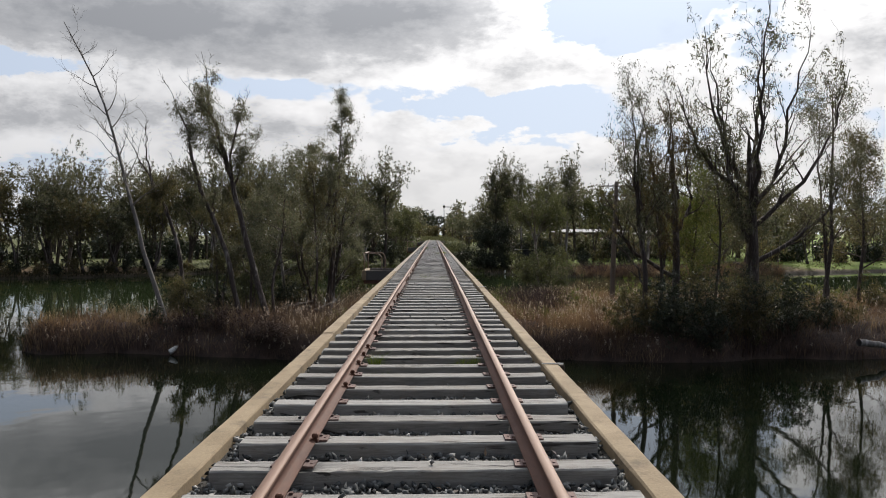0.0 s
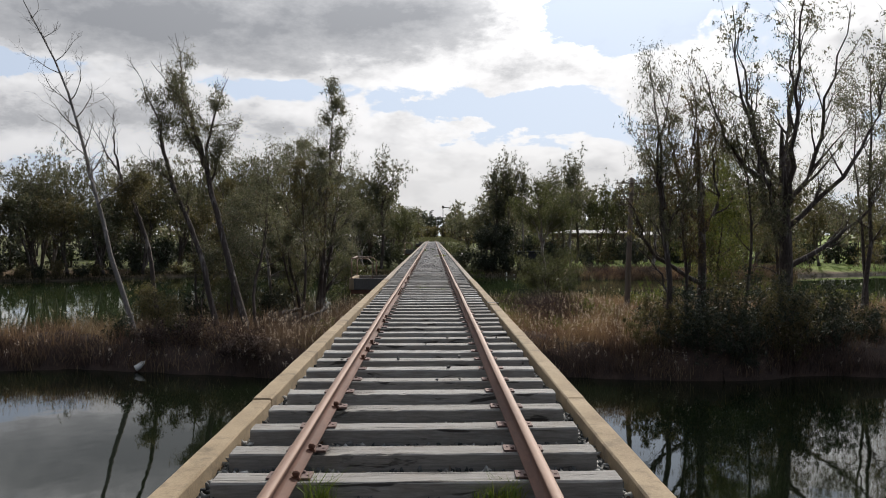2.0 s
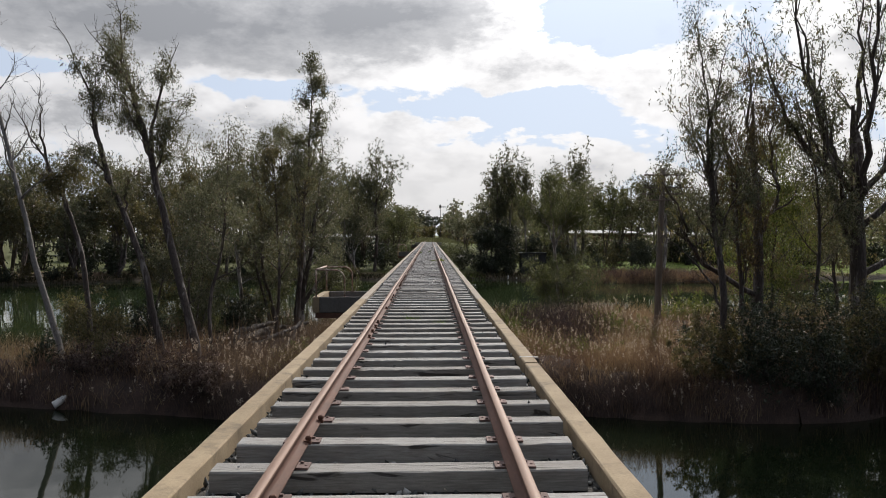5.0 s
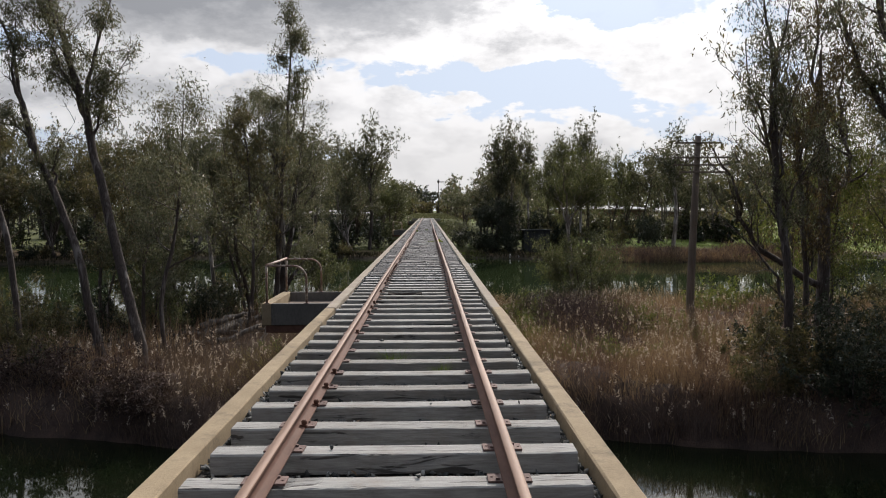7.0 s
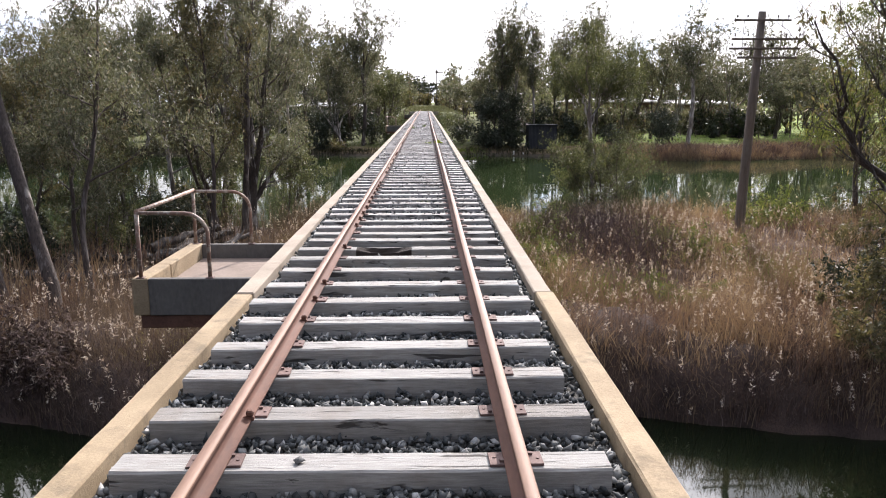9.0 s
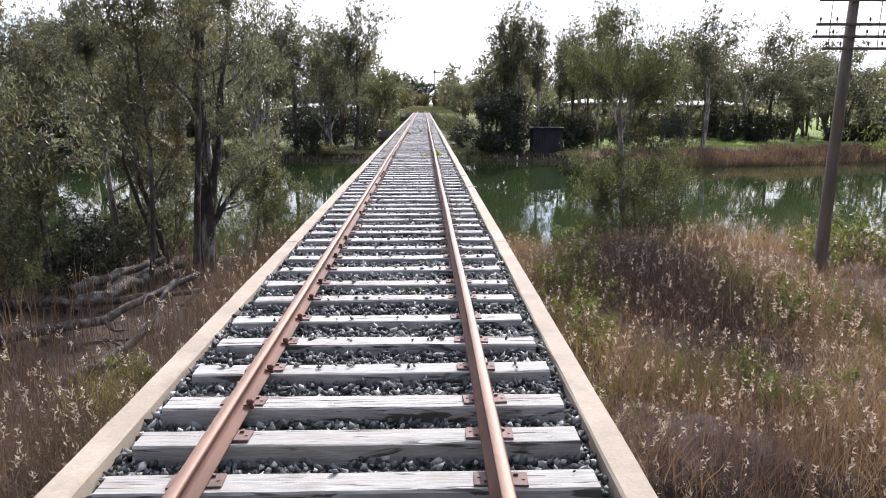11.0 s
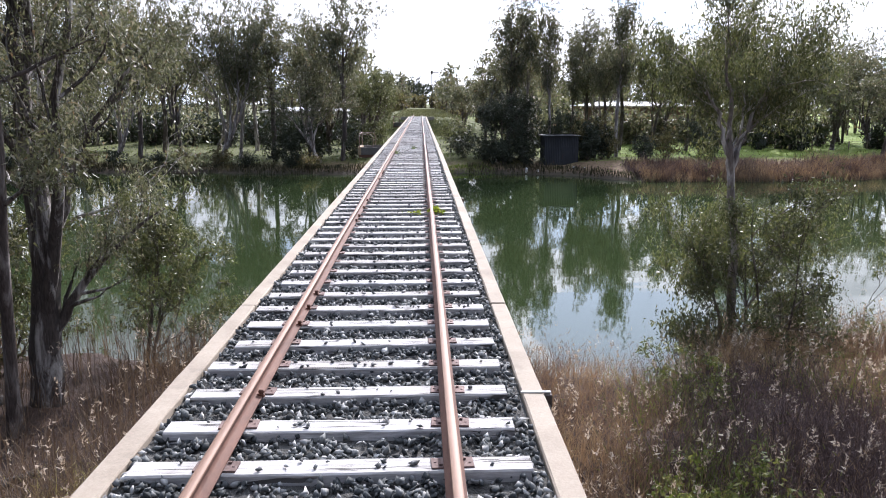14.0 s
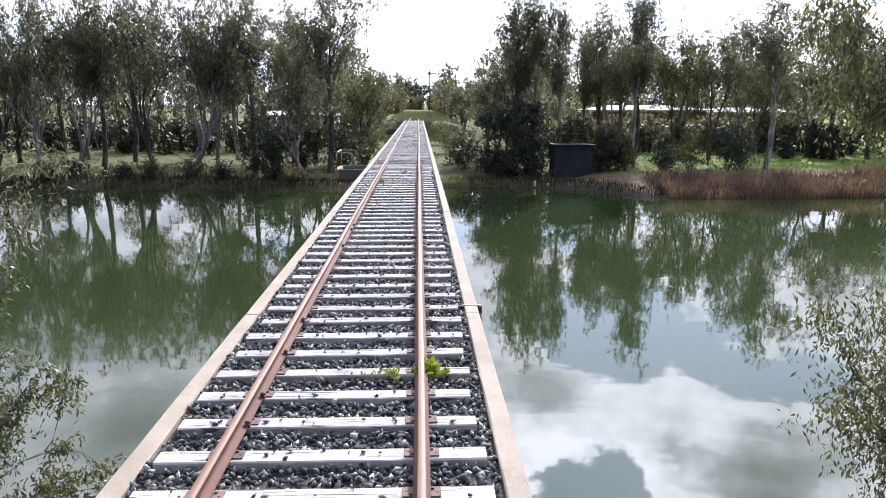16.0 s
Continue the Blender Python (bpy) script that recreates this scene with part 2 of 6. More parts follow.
def islands(name, stops, rough=0.8, thin=0.0, spec=0.3, patch=0.0, scale=0.3, bumpy=0.0, through_tint=(1.25, 1.3, 0.85)):
    """Colours drawn at random for each small piece of one mesh; thin: how much light comes through; patch: broad drift of tone over the place."""
    m, k, s = material(name, rough, 0.0, spec)
    chance = k.add("NewGeometry").outputs["Random Per Island"]
    f = chance
    if patch:
        drift = k.noise(k.add("NewGeometry").outputs["Position"], scale, 3.0, 0.6)
        f = k.math("ADD", k.math("MULTIPLY", chance, 1.0 - patch), k.math("MULTIPLY", k.ramp(drift, [(0.3, 0.0), (0.7, 1.0)]), patch))
    colour = k.ramp(f, stops)
    link(k, colour, s, "Base Color")
    if bumpy:
        bump(k, s, k.noise(where(k), bumpy, 4.0, 0.6), 0.5, 0.006)
    if thin:
        glow = k.add("BsdfTranslucent", {"Color": k.mix(1.0, colour, through_tint, "MULTIPLY")})
        both = k.add("MixShader", {0: thin, 1: s.outputs[0], 2: glow.outputs[0]})
        k.tree.links.new(both.outputs[0], k.tree.nodes["Material Output"].inputs[0])
    return m


STONE = islands("ballast stone", [(0.0, (0.035, 0.039, 0.039)), (0.45, (0.1, 0.106, 0.104)), (0.76, (0.185, 0.188, 0.18)), (0.9, (0.38, 0.375, 0.355)), (1.0, (0.52, 0.51, 0.48))], 0.85, spec=0.25, bumpy=60.0)
LEAF_GREY = islands("grey green gum leaf", [(0.0, (0.063, 0.067, 0.039)), (0.4, (0.112, 0.117, 0.067)), (0.75, (0.176, 0.175, 0.114)), (0.93, (0.25, 0.24, 0.19)), (1.0, (0.2, 0.13, 0.08))], 0.5, 0.4, 0.4, through_tint=(1.2, 1.18, 0.9))
LEAF_DARK = islands("dark leaf", [(0.0, (0.02, 0.026, 0.015)), (0.6, (0.042, 0.052, 0.03)), (1.0, (0.075, 0.08, 0.048))], 0.55, 0.15, 0.4)
LEAF_GREEN = islands("yellow green leaf", [(0.0, (0.07, 0.088, 0.024)), (0.5, (0.13, 0.15, 0.042)), (1.0, (0.25, 0.24, 0.085))], 0.5, 0.34, 0.4)
LEAF_WILLOW = islands("drooping olive green leaf", [(0.0, (0.048, 0.055, 0.024)), (0.5, (0.095, 0.103, 0.046)), (0.85, (0.162, 0.16, 0.08)), (1.0, (0.22, 0.2, 0.135))], 0.42, 0.36, 0.5)
LEAF_RUSSET = islands("russet dying leaf", [(0.0, (0.06, 0.045, 0.026)), (0.5, (0.12, 0.088, 0.05)), (0.8, (0.17, 0.11, 0.065)), (1.0, (0.12, 0.12, 0.06))], 0.55, 0.35, 0.3)
LEAF_OLIVE = islands("olive brown leaf", [(0.0, (0.062, 0.057, 0.03)), (0.5, (0.119, 0.107, 0.055)), (1.0, (0.2, 0.148, 0.088))], 0.5, 0.4, 0.4)
REED = islands("dry reed", [(0.0, (0.08, 0.054, 0.046)), (0.28, (0.155, 0.107, 0.085)), (0.52, (0.255, 0.187, 0.125)), (0.75, (0.37, 0.285, 0.175)), (0.93, (0.5, 0.42, 0.29)), (1.0, (0.24, 0.25, 0.08))], 0.8, 0.3, 0.2, 0.62, 0.4, through_tint=(1.2, 1.0, 0.8))
# REED again, duller and darker: the gums' shade is put into the stalks
REED_SHADED = islands("shaded brown reed", [(0.0, (0.06, 0.042, 0.038)), (0.3, (0.115, 0.085, 0.066)), (0.6, (0.185, 0.143, 0.1)), (0.85, (0.27, 0.21, 0.145)), (0.95, (0.36, 0.3, 0.22)), (1.0, (0.16, 0.17, 0.06))], 0.8, 0.2, 0.2, 0.55, 0.4, through_tint=(1.2, 1.0, 0.8))
PLUME = islands("reed plume", [(0.0, (0.42, 0.34, 0.26)), (0.6, (0.6, 0.52, 0.43)), (1.0, (0.75, 0.69, 0.6))], 0.9, 0.3, 0.1, through_tint=(1.1, 1.0, 0.85))
SCRUB = islands("bare brush twig", [(0.0, (0.068, 0.047, 0.044)), (0.6, (0.13, 0.092, 0.086)), (1.0, (0.21, 0.157, 0.142))], 0.85, 0.0, 0.2)
GRASS = islands("grass blade", [(0.0, (0.07, 0.11, 0.02)), (0.5, (0.14, 0.2, 0.035)), (0.85, (0.24, 0.27, 0.06)), (1.0, (0.34, 0.3, 0.12))], 0.7, 0.2, 0.2, 0.4, 0.15)
STRAW = islands("dry grass blade", [(0.0, (0.2, 0.18, 0.06)), (0.5, (0.34, 0.3, 0.12)), (1.0, (0.46, 0.4, 0.2))], 0.75, 0.3, 0.3, 0.3, 0.2)
STRAW_PALE = islands("bleached grass blade", [(0.0, (0.13, 0.13, 0.065)), (0.5, (0.22, 0.215, 0.125)), (1.0, (0.32, 0.3, 0.2))], 0.75, 0.12, 0.2, 0.3, 0.2)
GRASS_DULL = islands("dull grass blade", [(0.0, (0.06, 0.08, 0.025)), (0.5, (0.11, 0.13, 0.045)), (1.0, (0.19, 0.19, 0.09))], 0.75, 0.1, 0.2, 0.3, 0.2)
RUSH = islands("dark rush", [(0.0, (0.03, 0.032, 0.018)), (0.6, (0.065, 0.06, 0.032)), (1.0, (0.14, 0.115, 0.065))], 0.75, 0.1, 0.2)
BRUSH = islands("dead brown brush", [(0.0, (0.05, 0.033, 0.03)), (0.6, (0.11, 0.075, 0.066)), (1.0, (0.22, 0.165, 0.14))], 0.85, 0.1, 0.2)
LITTER = islands("dead leaf litter", [(0.0, (0.16, 0.1, 0.06)), (0.6, (0.32, 0.24, 0.17)), (1.0, (0.6, 0.54, 0.46))], 0.85)


def bark(name, dark, mid, pale, amount):
    m, k, s = material(name, 0.9, 0.0, 0.25)
    p = where(k, (2.2, 2.2, 0.35))
    f, g = k.noise(p, 1.6, 6.0, 0.65, 0.6), k.noise(p, 12.0, 4.0, 0.6)
    colour = k.mix(k.ramp(g, [(0.3, 0.0), (0.7, 1.0)]), dark, mid)
    colour = k.mix(k.ramp(f, [(amount, 0.0), (amount + 0.12, 1.0)]), colour, pale)
    link(k, colour, s, "Base Color")
    bump(k, s, k.math("ADD", f, g), 0.7, 0.03)
    return m


BARK_DARK = bark("dark gum bark", (0.045, 0.037, 0.032), (0.125, 0.1, 0.087), (0.27, 0.24, 0.215), 0.53)
BARK_PALE = bark("pale gum bark", (0.13, 0.105, 0.09), (0.25, 0.215, 0.19), (0.52, 0.48, 0.44), 0.47)
BARK_STREAK = bark("streaked peeling bark", (0.04, 0.034, 0.03), (0.12, 0.1, 0.088), (0.5, 0.47, 0.43), 0.52)
BARK_DEAD = bark("bleached dead wood", (0.15, 0.135, 0.12), (0.27, 0.25, 0.23), (0.46, 0.43, 0.4), 0.5)


def ground_material():
    """Mud at the water, straw and litter on the low flats, cropped grass on the far bank."""
    m, k, s = material("earth and grass", 0.95, 0.0, 0.2)
    place = k.add("NewGeometry").outputs["Position"]
    x, y, z = k.add("SeparateXYZ", {0: place}).outputs
    a, b, c = k.noise(place, 0.35, 5.0, 0.6), k.noise(place, 2.4, 5.0, 0.65), k.noise(place, 14.0, 4.0, 0.6)
    mud = k.mix(b, (0.035, 0.028, 0.02), (0.1, 0.08, 0.058))
    straw = k.mix(k.ramp(b, [(0.35, 0.0), (0.65, 1.0)]), (0.1, 0.065, 0.04), (0.24, 0.17, 0.1))
    lawn = k.mix(k.ramp(a, [(0.35, 0.0), (0.65, 1.0)]), (0.1, 0.165, 0.022), (0.2, 0.27, 0.045))
    lawn = k.mix(k.ramp(c, [(0.4, 0.0), (0.75, 0.4)]), lawn, (0.22, 0.2, 0.08))
    green = k.ramp(k.math("ADD", k.math("MULTIPLY", k.math("SUBTRACT", x, 18.0), 0.03), k.math("MULTIPLY", a, 0.8)), [(0.3, 0.0), (0.7, 1.0)])
    lawn = k.mix(green, k.mix(k.ramp(b, [(0.35, 0.0), (0.65, 1.0)]), (0.06, 0.07, 0.022), (0.125, 0.13, 0.045)), lawn)
    far = k.ramp(k.math("ADD", k.math("MULTIPLY", k.math("SUBTRACT", y, 133.0), 0.08), a), [(0.4, 0.0), (0.9, 1.0)])
    high = k.ramp(k.math("ADD", k.math("MULTIPLY", k.math("ADD", z, 5.2), 2.0), k.math("MULTIPLY", b, 0.5)), [(0.15, 0.0), (0.75, 1.0)])
    colour = k.mix(high, mud, k.mix(far, straw, lawn))
    link(k, colour, s, "Base Color")
    bump(k, s, k.math("ADD", b, k.math("MULTIPLY", c, 0.5)), 0.7, 0.05)
    return m


EARTH = ground_material()


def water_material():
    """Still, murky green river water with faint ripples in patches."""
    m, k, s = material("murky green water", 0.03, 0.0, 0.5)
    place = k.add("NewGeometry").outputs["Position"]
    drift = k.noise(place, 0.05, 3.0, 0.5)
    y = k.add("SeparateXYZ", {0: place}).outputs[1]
    # near water painted darker, for the shade and dark reflections before the flat
    lit_share = k.ramp(k.math("ADD", k.math("MULTIPLY", k.math("SUBTRACT", y, 55.0), 0.04), k.math("MULTIPLY", drift, 0.4)), [(0.3, 0.0), (0.8, 1.0)])
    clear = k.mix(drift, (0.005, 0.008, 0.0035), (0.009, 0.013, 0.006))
    link(k, k.mix(lit_share, clear, k.mix(drift, (0.021, 0.032, 0.0115), (0.033, 0.049, 0.019))), s, "Base Color")
    s.inputs["IOR"].default_value = 1.4
    ripple = k.noise(k.add("Mapping", {"Vector": place, "Scale": (1.0, 0.6, 1.0)}).outputs[0], 2.2, 3.0, 0.55, 0.3)
    swell = k.noise(place, 0.45, 2.0, 0.5)
    calm = k.ramp(k.noise(place, 0.09, 2.0, 0.5), [(0.4, 0.25), (0.7, 1.0)])
    bump(k, s, k.math("ADD", k.math("MULTIPLY", k.math("MULTIPLY", ripple, calm), 0.25), swell), 0.055, 0.12)
    return m


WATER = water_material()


# ---- mesh helpers ----
def mesh_from(name, verts, faces, mat, smooth=False):
    """A mesh from an array of points and a list of arrays of faces (each n x 3 or n x 4)."""
    data = bpy.data.meshes.new(name)
    verts = np.asarray(verts, np.float32)
    faces = [np.asarray(f, np.int32) for f in (faces if isinstance(faces, list) else [faces]) if len(f)]
    loops = np.concatenate([f.ravel() for f in faces])
    sizes = np.concatenate([np.full(len(f), f.shape[1], np.int32) for f in faces])
    data.vertices.add(len(verts))
    data.vertices.foreach_set("co", verts.ravel())
    data.loops.add(len(loops))
    data.loops.foreach_set("vertex_index", loops)
    data.polygons.add(len(sizes))
    data.polygons.foreach_set("loop_start", np.concatenate([[0], np.cumsum(sizes)[:-1]]).astype(np.int32))
    if smooth:
        data.polygons.foreach_set("use_smooth", np.ones(len(sizes), bool))
    data.update(calc_edges=True)
    data.materials.append(mat)
    return data


def child(name, data, parent, label=""):
    ob = new(name, data)
    ob.parent = parent
    if label:
        tagged(ob, label)
    return ob


def part(name, bm, mat, parent, label="", smooth=False):
    """Links a bmesh as ONE mesh object under a thing or a part."""
    data = bpy.data.meshes.new(name)
    bm.normal_update()
    bm.to_mesh(data)
    bm.free()
    data.materials.append(mat)
    if smooth:
        for p in data.polygons:
            p.use_smooth = True
    return child(name, data, parent, label)


def thing(name, m, label, category, group="", kind=""):
    ob = new(name)
    ob.empty_display_size = 0.2
    ob.matrix_basis = m
    return tagged(ob, label, category, group, kind)


def block(bm, lo, hi, bevel=0.0, turn=None, jitter=0.0, rng=None):
    """A box between two corners, bevelled, in a bmesh."""
    made = bmesh.ops.create_cube(bm, size=1.0)["verts"]
    size, mid = Vector(hi) - Vector(lo), (Vector(hi) + Vector(lo)) / 2
    for v in made:
        v.co = Vector((v.co.x * size.x, v.co.y * size.y, v.co.z * size.z))
        if jitter:
            v.co += Vector([(rng.random() - 0.5) * 2 * jitter for _ in range(3)])
        v.co = (turn @ v.co if turn else v.co) + mid
    if bevel:
        edges = list({e for v in made for e in v.link_edges})
        bmesh.ops.bevel(bm, geom=edges, offset=bevel, segments=1, affect="EDGES", clamp_overlap=True)
    return bm


def tube(points, radii, sides=6, cap=True):
    """A tapered tube along a line of points: verts and faces."""
    points, radii = np.asarray(points, float), np.asarray(radii, float)
    ways = np.gradient(points, axis=0)
    ways /= np.linalg.norm(ways, axis=1, keepdims=True) + 1e-9
    side = np.cross(ways, np.where(np.abs(ways[:, 2:3]) > 0.9, [[1.0, 0, 0]], [[0, 0, 1.0]]))
    side /= np.linalg.norm(side, axis=1, keepdims=True) + 1e-9
    over = np.cross(side, ways)
    a = np.linspace(0, 2 * np.pi, sides, endpoint=False)
    ring = np.cos(a)[None, :, None] * side[:, None] + np.sin(a)[None, :, None] * over[:, None]
    verts = (points[:, None] + ring * radii[:, None, None]).reshape(-1, 3)
    i = np.arange(len(points) - 1)[:, None] * sides
    j, k = np.arange(sides)[None], (np.arange(sides)[None] + 1) % sides
    faces = np.stack([i + j, i + k, i + sides + k, i + sides + j], -1).reshape(-1, 4)
    return verts, faces


def joined(pieces):
    """Several (verts, faces) as one."""
    out, faces, at = [], [], 0
    for v, f in pieces:
        out.append(v)
        faces.append(np.asarray(f) + at)
        at += len(v)
    by = {}
    for f in faces:
        by.setdefault(f.shape[1], []).append(f)
    return np.concatenate(out), [np.concatenate(f) for f in by.values()]


def pipe_part(name, points, radius, mat, parent, label="", sides=10):
    v, f = tube(points, np.full(len(points), radius), sides)
    caps = [(0, -1), (len(points) - 1, 1)]
    data = mesh_from(name, v, [f, np.array([list(range(sides))[::-1]]), np.array([list(range(len(v) - sides, len(v)))])], mat, True)
    return child(name, data, parent, label)


# ---- the setting: ground, water ----
WATER_Z = -5.5


def smooth(a, b, v):
    q = np.clip((v - a) / (b - a), 0, 1)
    return q * q * (3 - 2 * q)


def wobble(x, y, scale, seed=0.0):
    """Cheap smooth noise, about -1 to 1."""
    return (np.sin(x * scale + 1.7 * np.sin(y * scale * 0.8 + seed) + seed) + np.sin(y * scale * 1.13 + 1.3 * np.sin(x * scale * 0.7 - seed) + 2.1 * seed) + np.sin((x + y) * scale * 0.61 + seed * 3.3)) / 3


def near_edge(x):
    """The near shore of the reed flat."""
    return np.interp(x, [-30, -23, -14, -10, -7, -4, 4, 8, 12, 22, 35, 60], [47.4, 44.4, 43.6, 42.4, 41.4, 41.6, 42.4, 41.2, 40.5, 41.6, 42.2, 45.6])


def back_edge(x):
    """The far shore of the reed flat."""
    return np.interp(x, [-30, -23, -18, -13, -9, -5, 0, 6, 9, 13, 17, 30, 44, 60], [47, 48.5, 56, 68, 68.5, 66.2, 64.8, 63.2, 65.6, 65.4, 65, 62, 58, 52])


def far_shore(x):
    return np.interp(x, [-300, -90, -60, -50, -42, -25, -9, 6, 12, 17, 22, 34, 46, 56, 120, 300], [90, 112, 121, 126, 134.0, 134, 131, 132, 131, 129, 122.5, 121.5, 123, 128, 150, 190])


def ground_z(x, y):
    x, y = np.asarray(x, float), np.asarray(y, float)
    w = wobble(x, y, 0.9, 1.0) * 0.5 + wobble(x, y, 2.3, 4.0) * 0.3
    inside = np.minimum(np.minimum(y - near_edge(x), back_edge(x) - y), np.minimum(x + 24.5, 56 - x)) + w
    flat = -6.9 + smooth(-2.2, 1.6, inside) * 1.98 + smooth(2, 9, inside) * 0.12
    d = y - far_shore(x) + w
    bank = -6.9 + smooth(-4, 1.2, d) * 1.9 + smooth(1, 8, d) * 0.75 + smooth(8, 45, d) * 0.55 + smooth(60, 300, d) * 0.6
    home = -6.9 + smooth(4, -3, y + 24 + w) * 2.4 + smooth(-4, -30, y + 24) * 1.2
    z = np.maximum(np.maximum(flat, bank), home)
    rise = np.where(y > 100, smooth(188, 194, y), smooth(-26, -31, y))
    ramp = -0.42 - np.maximum(np.abs(x) - np.where(y > 0, 6.0, 2.6), 0) * 0.3 + 0.06 * wobble(x, y, 1.2)
    ramp = np.where(y > 196, ramp + smooth(196, 260, y) * 0.5, ramp)
    return np.where(rise > 0, np.maximum(z, z + (ramp - z) * rise), z) + 0.05 * wobble(x, y, 3.1, 2.0)


def spread(*runs):
    return np.unique(np.concatenate([np.linspace(a, b, k) for a, b, k in runs]).round(3))


gx = spread((-2600, -320, 12), (-320, -75, 22), (-75, -26, 36), (-26, 32, 64), (32, 75, 26), (75, 320, 22), (320, 2600, 12))
gy = spread((-900, -60, 10), (-60, 34, 50), (34, 76, 52), (76, 118, 16), (118, 150, 36), (150, 205, 40), (205, 420, 30), (420, 3600, 14))
X, Y = np.meshgrid(gx, gy)
cell = np.arange(len(gx) * len(gy)).reshape(len(gy), len(gx))
quads = np.stack([cell[:-1, :-1], cell[:-1, 1:], cell[1:, 1:], cell[1:, :-1]], -1).reshape(-1, 4)
tagged(new("ground", mesh_from("ground", np.stack([X, Y, ground_z(X, Y)], -1).reshape(-1, 3), quads, EARTH, True)), "muddy river flat and grassy far bank beside a river", "ground", kind="structure")
wx, wy = spread((-1500, -60, 8), (-60, 60, 30), (60, 1500, 8)), spread((-60, 220, 60))
X, Y = np.meshgrid(wx, wy)
cell = np.arange(len(wx) * len(wy)).reshape(len(wy), len(wx))
quads = np.stack([cell[:-1, :-1], cell[:-1, 1:], cell[1:, 1:], cell[1:, :-1]], -1).reshape(-1, 4)
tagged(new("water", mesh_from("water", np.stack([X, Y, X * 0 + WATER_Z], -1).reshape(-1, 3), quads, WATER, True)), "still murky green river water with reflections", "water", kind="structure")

# ---- the bridge ----
BRIDGE_END, START = 193.0, -27.0
JOINTS = [-30.0, -19.3, -8.7, 2.0, 12.55, 23.05, 33.45, 44.1, 54.85] + [65.5 + 10.62 * k for k in range(12)] + [BRIDGE_END]
bridge = thing("bridge", pose(0, 0, 0), "long low concrete railway bridge with tan kerbs over a river", "bridge")
rng = random.Random(4)
for y0, y1 in zip(JOINTS, JOINTS[1:]):
    gap = 0.012
    for side in (-1, 1):
        bm = bmesh.new()
        x = side * (1.615 if side < 0 else 1.6) + rng.uniform(-0.008, 0.008)
        block(bm, (x - 0.098, y0 + gap, -0.72), (x + 0.098, y1 - gap, -0.2 + rng.uniform(-0.006, 0.006)), 0.014)
        cuts = [e for e in bm.edges if abs(e.verts[0].co.y - e.verts[1].co.y) > 5]
        bmesh.ops.subdivide_edges(bm, edges=cuts, cuts=24)
        for v in bm.verts:
            if y0 + 0.1 < v.co.y < y1 - 0.1:
                v.co += Vector((rng.uniform(-1, 1), 0, rng.uniform(-1, 1))) * 0.0035
        part("kerb", bm, CONCRETE if y0 < 30 else CONCRETE_PALE, bridge, "tan weathered concrete kerb with stains" if y0 < 30 else "pale pinkish concrete kerb")
    bm = bmesh.new()
    block(bm, (-1.5, y0 + gap, -0.8), (1.5, y1 - gap, -0.56), 0.02)
    part("deck_slab", bm, DECK, bridge)
    for x in (-1.1, 1.1):
        bm = bmesh.new()
        block(bm, (x - 0.22, y0 + 0.03, -1.75), (x + 0.22, y1 - 0.03, -0.79), 0.03)
        part("girder", bm, DECK, bridge)
for y in JOINTS[1:-1]:
    bm = bmesh.new()
    block(bm, (-1.7, y - 0.35, -2.25), (1.7, y + 0.35, -1.74), 0.04)
    part("pier_cap", bm, DECK, bridge)
    for x in (-1.15, 1.15):
        v, f = tube([(x, y, -8.2), (x, y, -5.0), (x, y, -2.2)], [0.34, 0.34, 0.34], 14)
        child("pier_column", mesh_from("pier_column", v, f, DECK, True), bridge)
for end, y in ((1, BRIDGE_END), (-1, JOINTS[0])):
    for x in (-1, 1):
        bm = bmesh.new()
        block(bm, (min(x * 1.72, x * 3.2), y - 0.22, -4.2), (max(x * 1.72, x * 3.2), y + 0.22, -0.26), 0.03)
        part("wing_wall", bm, DECK, bridge, "dark concrete wing wall")
    bm = bmesh.new()
    block(bm, (-1.72, y - 0.2 + 0.25 * end, -4.4), (1.72, y + 0.2 + 0.25 * end, -0.6), 0.03)
    part("abutment", bm, DECK, bridge)


# ---- the track ----
def ballast_top(y):
    return np.interp(y, [-30, 7.5, 9, 14, 25, 26.5, 33, 34.5, 37, 39, 90, 100, 260], [-0.27, -0.27, -0.3, -0.325, -0.335, -0.3, -0.29, -0.295, -0.285, -0.225, -0.22, -0.195, -0.195])


